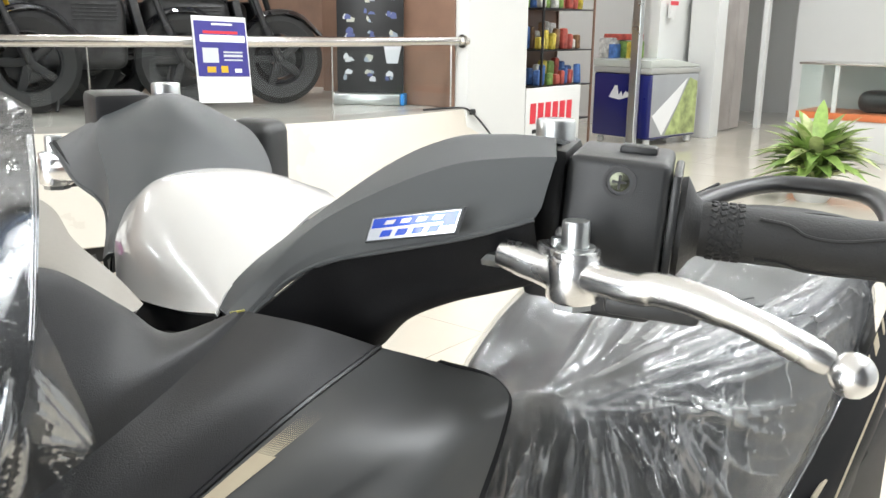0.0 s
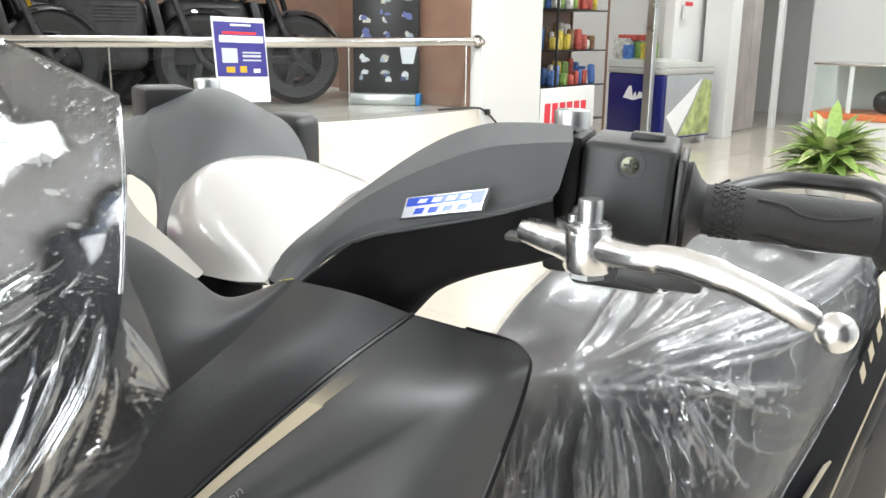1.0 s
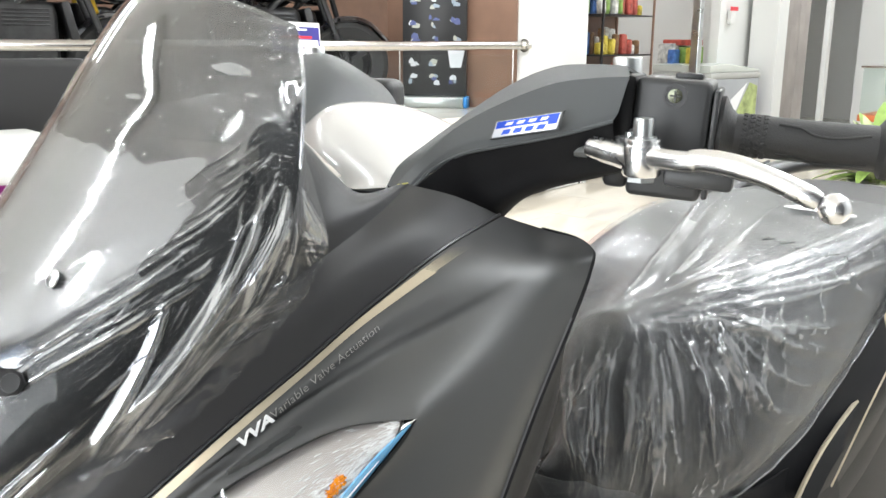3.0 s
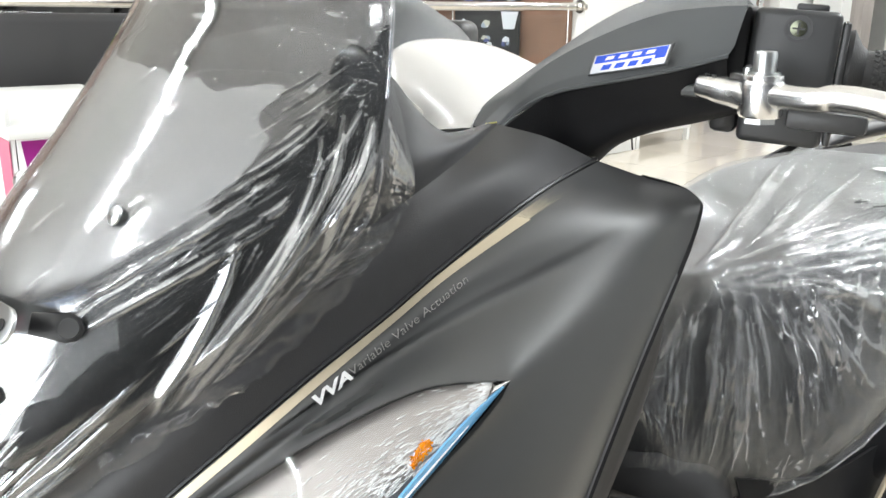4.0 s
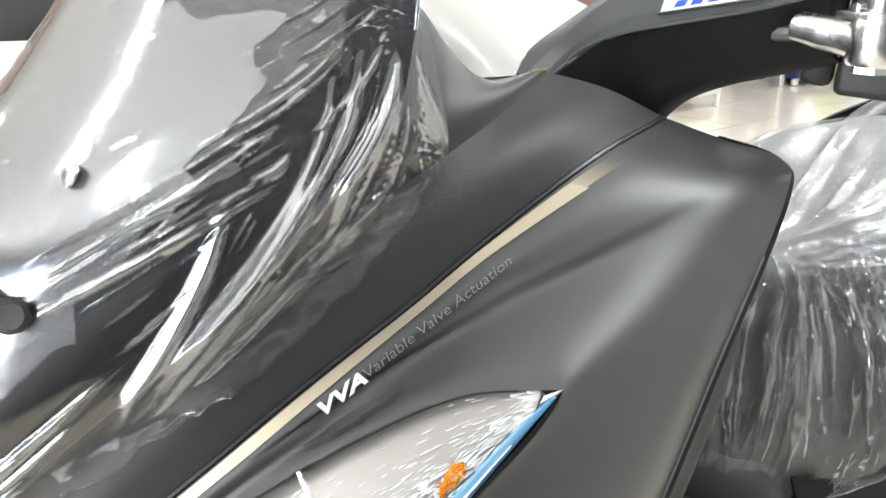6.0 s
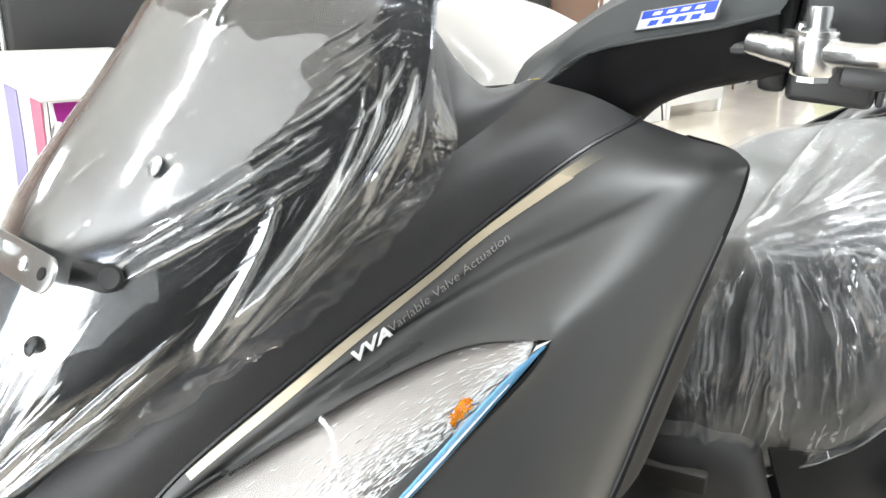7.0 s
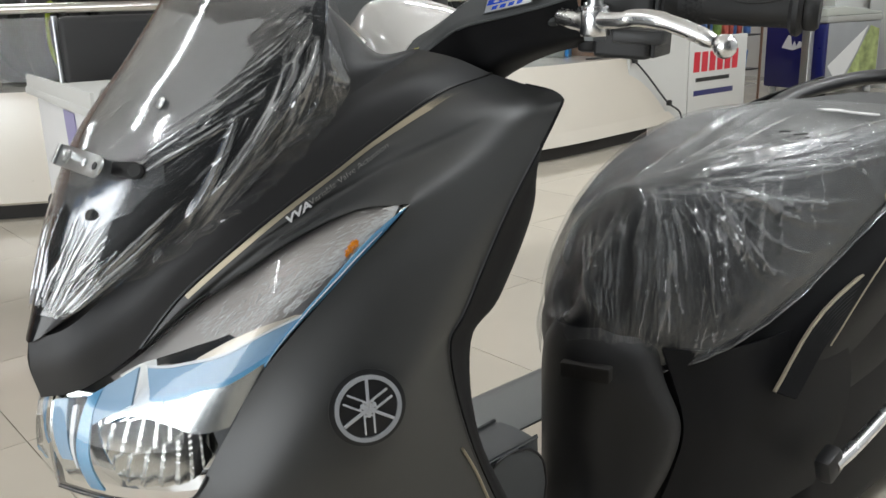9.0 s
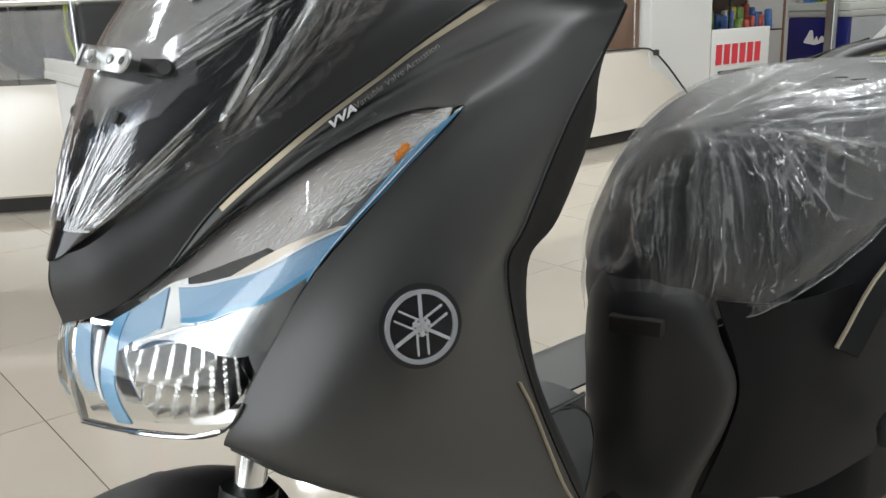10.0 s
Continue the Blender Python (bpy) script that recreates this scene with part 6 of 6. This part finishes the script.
def motorcycle(rim_paint, fork_paint):
    """A naked road motorcycle along +y, wheels on z = 0."""
    mc = tagged(empty("motorcycle"), "black naked motorcycle parked on the display platform", "motorcycle", "motorcycles on the platform")
    for y, r in ((0.0, 0.30), (1.33, 0.30)):
        axle = frame_of((0, y, r), (0, 1, 0), (1, 0, 0))
        w = part("wheel", lathe([(r - .11, -.05), (r - .04, -.066), (r, -.035), (r, .035), (r - .04, .066), (r - .11, .05), (r - .11, -.05)], axle, 36, caps=False), M_RUBBER, mc)
        part("rim", lathe([(r - .125, -.045), (r - .11, -.045), (r - .11, .045), (r - .125, .045), (r - .125, -.045)], axle, 36, caps=False), rim_paint, w)
        for k in range(5):
            a = k * 1.2566
            part("spoke", block((r - .12, .05, .03), axle @ pose(math.cos(a) * (r - .12) / 2, math.sin(a) * (r - .12) / 2, 0, 0, 0, math.degrees(a)), .006), rim_paint, w)
        part("brake_disc", lathe([(.06, .055), (.13, .055), (.13, .06), (.06, .06), (.06, .055)], axle, 28, caps=False), M_ENGINE, w)
    for s in (-.09, .09):
        part("fork_leg", tube([(s, 0, .30), (s, .10, .52)], [.028, .030]), M_BLACK, mc)
        part("fork_tube", tube([(s, .10, .52), (s, .24, .92)], .021), fork_paint, mc)
        part("swing_arm", tube([(s, 1.33, .30), (s, .75, .40)], .022), M_BLACK, mc)
        part("frame_rail", tube(spline([(s, .26, .82), (s * 1.4, .5, .72), (s * 1.3, .75, .42), (s, .8, .36)], 4), .022), M_BLACK, mc)
        part("grip", tube([(s * 2.2, .30, 1.0), (s * 4.0, .36, 1.0)], .017), M_RUBBER, mc)
    part("mudguard", sheet(surface([[(s, -.02 + math.cos(a) * k, .30 + math.sin(a) * k) for s, k in ((-.06, .31), (0, .34), (.06, .31))] for a in (radians(q) for q in (30, 70, 110, 150))], 4, 4), .003), M_TANK, mc)
    part("engine", block((.34, .56, .44), pose(0, .62, .47), .07, 3), M_ENGINE, mc)
    for k in range(5):
        part("cooling_fin", block((.36, .26, .008), pose(0, .52, .55 + .022 * k), .002), M_ENGINE, mc)
    part("crank_cover", lathe([(.0001, 0), (.10, 0), (.11, .02), (.09, .04), (.0001, .045)], frame_of((.15, .66, .42), (0, 1, 0), (1, 0, 0)), 24), M_ENGINE, mc)
    part("fuel_tank", sheet(surface([[(sx * w, y, z0 + (z1 - z0) * sz) for sx, sz in ((-.9, 0), (-1, .45), (-.6, .92), (0, 1), (.6, .92), (1, .45), (.9, 0))] for y, w, z0, z1 in ((.22, .05, .80, .88), (.30, .13, .76, .98), (.48, .15, .74, 1.02), (.66, .12, .74, .94), (.74, .08, .74, .84))], 4, 4), .003), M_TANK, mc)
    part("tank_shroud", block((.34, .20, .14), pose(0, .36, .80, 12, 0, 0), .04, 3), M_TANK if rim_paint is M_BLACK else M_LIME, mc)
    part("seat", block((.24, .62, .08), pose(0, 1.02, .82, 6, 0, 0), .035, 3), M_SEAT, mc)
    part("tail", block((.16, .34, .09), pose(0, 1.34, .86, 14, 0, 0), .035, 3), M_TANK, mc)
    part("headlamp", lathe([(.0001, -.10), (.07, -.07), (.095, 0), (.095, .03), (.0001, .045)], frame_of((0, .10, .92), (1, 0, 0), (0, -1, .1)), 24), M_TANK, mc)
    part("exhaust", tube(spline([(.14, .42, .40), (.17, .5, .24), (.17, .8, .22), (.19, 1.2, .34)], 5), [.022] * 8 + [.045] * 8), M_ENGINE, mc)
    part("mirror", lathe([(.0001, -.02), (.05, -.015), (.062, 0), (.058, .01), (.0001, .012)], frame_of((.30, .30, 1.22), (1, 0, 0), (0, 1, .2)), 20), M_TANK, mc)
    part("mirror_stalk", tube([(.18, .32, 1.0), (.30, .31, 1.2)], .007), M_BLACK, mc)
    part("radiator", block((.30, .05, .26), pose(0, .27, .56, -12, 0, 0), .012, 2), M_ENGINE, mc)
    part("engine_cover", lathe([(.0001, 0), (.08, 0), (.085, .012), (.06, .022), (.0001, .024)], frame_of((.17, .52, .36), (0, 1, 0), (1, 0, 0)), 24), M_STEEL, mc)
    part("silencer", tube(spline([(.19, .95, .33), (.20, 1.15, .40), (.21, 1.42, .50)], 4), [.04] * 3 + [.055] * 6), M_STEEL, mc)
    part("tank_stripe", block((.302, .16, .018), pose(0, .48, .90, 8, 0, 0), .004), pics_blue, mc)
    part("side_stand", tube([(-.08, .72, .34), (-.26, .78, .01)], .012), M_BLACK, mc)
    return mc


bike_a = motorcycle(M_BLACK, M_ENGINE)
bike_a.matrix_basis = pose(-4.75, 4.15, PLAT_Z + .002, 0, 0, 172)
copy_thing(bike_a, pose(-5.5, 3.0, PLAT_Z + .002, 0, 0, 160))
bike_c = motorcycle(M_BLACK, M_YELLOW)
tagged(bike_c, "black motorcycle with yellow fork tubes on the platform")
bike_c.matrix_basis = pose(-5.1, 2.35, PLAT_Z + .002, 0, 0, 186)
bike_b = motorcycle(M_LIME, M_STEEL)
tagged(bike_b, "black motorcycle with lime green wheels on the platform")
bike_b.matrix_basis = pose(-4.8, .98, PLAT_Z + .002, 0, 0, 58)
for q in ((-6.2, 3.6, 165), (-5.9, 4.55, 178), (-6.3, 2.3, 200), (-6.0, 1.5, 170), (-5.35, 3.75, 150), (-4.5, 3.1, 152), (-4.75, 2.2, 165), (-5.4, 1.4, 150), (-4.3, 3.75, 148)):
    copy_thing(bike_a, pose(q[0], q[1], PLAT_Z + .002, 0, 0, q[2]))

# product board on the deck
board = tagged(empty("display_board", (-4.0, 4.4, PLAT_Z)), "tall black roll-up board printed with pale product pictures", "display board")
part("panel", box(-4.02, 4.02, .66, -4.0, 4.74, 2.0, .003), M_BLACK, board)
part("base_tube", box(-4.05, 3.98, PLAT_Z, -3.93, 4.72, .67, .012), M_ZINC, board)
part("end_cap", box(-4.052, 4.72, PLAT_Z - .0, -3.928, 4.77, .672, .012), material("blue_cap", (.03, .22, .6), .3), board)
rb = random.Random(8)
pics = [material("print_" + n, c, .4) for n, c in (("pale", (.55, .57, .6)), ("steel", (.25, .3, .36)), ("navy", (.06, .08, .22)), ("straw", (.4, .4, .34)))]
for row in range(9):
    for col in range(3):
        y, z = 4.08 + .23 * col, .76 + .135 * row
        if row == 1 and col == 2:
            part("printed_picture", prism([(0, .1), (.19, .1), (.15, -.02), (.03, -.02)], .003, frame_of((-3.999, y - .01, z), (0, 1, 0), (1, 0, 0))), pics[0], board, smooth=0)
            continue
        for k in range(4):
            w, h = rb.uniform(.02, .09), rb.uniform(.008, .03)
            part("printed_picture", prism([(rb.uniform(0, .02), 0), (w, 0), (w + rb.uniform(-.02, .02), h), (w * .4, h + .012), (0, h * .6)], .002 + .0006 * k, frame_of((-3.9995, y + rb.uniform(0, .07), z + rb.uniform(-.02, .05)), (0, 1, 0), (1, 0, 0))), rb.choice(pics), board, smooth=0)
board.matrix_basis = Matrix.Translation((-4.0, 4.02, 0)) @ pose(0, 0, 0, 0, 0, -58) @ Matrix.Diagonal((1, .65, 1, 1)) @ Matrix.Translation((4.0, -4.02, 0)) @ board.matrix_basis
structure("wall_panel_1", box(-5.0, 4.85, PLAT_Z, -3.96, 5.0, 1.55, .004), M_WOOD, "brown laminate end panel behind the board")
structure("wall_panel_2", box(-5.0, 4.85, 1.555, -3.96, 5.0, CEILING_Z, .004), M_WOOD, "brown laminate upper end panel")
structure("wall_panel_3", box(-3.948, 4.322, PLAT_Z + .002, -3.2, 4.337, CEILING_Z - .002, .002), M_WOOD, "brown laminate facing on the pillar")
structure("trim_1", box(-5.0, 4.83, 1.5, -3.955, 4.852, 1.56), M_WHITE, "pale trim strip on the end panel")

# leaflet stand on the rail
leaf = tagged(empty("leaflet_stand", (-3.3, 2.5, 1.0)), "indigo printed leaflet holder with a white base on the rail", "leaflet holder")
LM = frame_of((-3.30, 2.50, .725), (.15, .99, -.03), (1, -.15, .12))
part("card", prism([(-.155, 0), (.155, 0), (.145, .44), (-.165, .44)], .008, LM), M_PAPER, leaf, smooth=0)
part("print", prism([(-.150, .135), (.145, .135), (.138, .415), (-.157, .415)], .003, LM @ Matrix.Translation((0, 0, .008))), M_PURPLE, leaf, smooth=0)
for x, z, w, h, m in ((-.13, .31, .26, .035, M_PAPER), (-.11, .352, .2, .014, M_RED), (-.12, .205, .09, .075, pics[0]), (0, .235, .11, .012, pics[0]), (0, .255, .11, .008, pics[0]), (0, .215, .11, .008, pics[0]), (-.1, .155, .05, .03, M_YELLOW), (-.02, .155, .04, .034, M_YELLOW), (.06, .155, .04, .02, M_PAPER), (-.06, .395, .12, .01, M_PAPER)):
    part("printed_bar", prism([(x, z), (x + w, z), (x + w, z + h), (x, z + h)], .001, LM @ Matrix.Translation((0, 0, .011))), m, leaf, smooth=0)

# cable down the end of the platform
cable = tagged(solid("cable", tube(spline([(-3.2, 4.0, .60), (-3.1, 4.25, .605), (-3.085, 4.36, .575), (-3.07, 4.5, .47), (-3.06, 4.75, .25), (-3.05, 4.9, .16), (-3.05, 4.95, .02)], 6), .007, 8), M_BLACK), "black power cable draped down the platform end", "cable")
for p in ((-3.08, 4.38, .57), (-3.055, 4.77, .24)):
    tagged(solid("cable_clip", block((.03, .04, .04), Matrix.Translation(p), .008), M_BLACK), "small black plastic cable clip", "clip", "cable clips")

# goods on the freezer
for x, y, z, sx, sy, sz, c in ((-3.95, 7.98, 1.00, .2, .2, .22, 4), (-3.74, 8.0, .98, .16, .2, .2, 3), (-3.84, 8.0, 1.12, .36, .2, .06, 2), (-3.86, 7.86, .96, .08, .1, .18, 1), (-3.68, 7.9, .97, .08, .1, .2, 0)):
    tagged(solid("carton", block((sx, sy, sz), pose(x, y, z - .07, 0, 0, -12), .008), packs[c]), "small printed carton on the freezer", "carton", "cartons")


# ---- small parts of the scooter seen late in the walk ----
LIDM = frame_of((.0555, 0, 0), (0, 1, 0), (1, 0, 0))
LID_EDGE = [(-.05, .27), (-.045, .36), (-.028, .402), (.005, .420), (.050, .414), (.078, .388), (.086, .35), (.078, .305), (.065, .27)]
part("fuel_lid", prism([(y, z) for y, z in LID_EDGE], .004, LIDM, .002), M_GREY, bike)
part("lid_gap", tube(spline([LIDM @ Vector((y, z, .003)) for y, z in LID_EDGE], 4), 0.0022, 6), M_BLACK, bike)
part("foot_peg", tube(spline([(.27, .535, .285), (.275, .60, .30), (.28, .72, .335)], 5), 0.011, 10), M_ALU, bike, "silver folding foot peg")
part("peg_mount", block((.03, .05, .05), pose(.262, .535, .285, 20, 0, 0), 0.01), M_BLACK, bike)
part("seat_hook", block((.075, .02, .024), pose(.068, .160, .502, 0, 0, 22), 0.004), M_DARK, bike)

# gold bars on the tail panel
for k in range(4):
    o = Vector((.276, .615, .698)).lerp(Vector((.277, .715, .770)), k / 3.6)
    part("logo_bar", prism([(0, 0), (.016 if k < 3 else .006, 0), (.018 if k < 3 else .008, .024), (.002, .024)], .001, frame_of(o, (0, .79, .61), (1, 0, .1))), M_GOLD, bike, smooth=0)
part("panel_pinstripe", tube(spline([(.262, .50, .50), (.272, .62, .60), (.276, .78, .69), (.262, 1.0, .745)], 6), .0014, 6), M_GOLD, bike)

# paper tag tied to the seat
tag = tagged(solid("paper_tag", prism([(-.06, -.018), (-.035, -.022), (-.02, -.012), (.05, -.016), (.06, 0), (.05, .014), (-.02, .010), (-.035, .022), (-.055, .016)], .002, frame_of((.10, .84, .807), (.97, -.22, 0), (0, .05, 1))), M_PAPER, 0),
             "white paper tag lying on the wrapped seat", "tag")
rs = random.Random(2)
for k in range(6):
    p = [Vector((.10 + .022 * k + .018 * q + rs.uniform(-.003, .003), .60 + .014 * rs.uniform(-1, 1), .8015 - .0022 * k)) for q in (0, .3, .6, .9)]
    tagged(solid("pen_mark", tube(spline(p, 4), .0009, 5), M_BLACK), "black marker scrawl on the seat plastic", "mark", "pen marks")
# yellow chalk tick on the cowl
part("chalk_tick", block((.0009, .008, .0008), frame_of((.1275, -.184, .9772), (.3, .9, .2), (0, 0, 1)) @ pose(0, 0, 0, 0, 0, 60)), material("yellow_chalk", (.6, .55, .15), .8), bike)


# ---- floor tiles ----
M_TILE = material("polished_beige_tile", (0.56, 0.51, 0.43), 0.07, vary=0.05, stain_scale=2.0, rough_vary=0.03, spec=0.6)
TS = 0.6
tile_bm = box(-TS / 2 + 0.0015, -TS / 2 + 0.0015, -0.01, TS / 2 - 0.0015, TS / 2 - 0.0015, 0.0)
tile_me = finish("tile", tile_bm, M_TILE, 0)
rest = bmesh.new()
for i in range(-10, 10):
    for j in range(-9, 22):
        x, y = -1.348 + TS * (i + 0.5), -0.27 + TS * (j + 0.5)
        if not (X0 < x < X1 and Y0 < y < Y1):
            continue
        if -4.4 < x < 1.2 and -2.2 < y < 9.0:
            t = new("tile", tile_me)
            t.location = (x, y, 0)
            t.parent = floor_base
        else:
            box(x - TS / 2 + 0.0015, y - TS / 2 + 0.0015, -0.01, x + TS / 2 - 0.0015, y + TS / 2 - 0.0015, 0.0, bm=rest)
r = part("tiles", rest, M_TILE, floor_base, smooth=0)
tagged(r, kind="stuff")
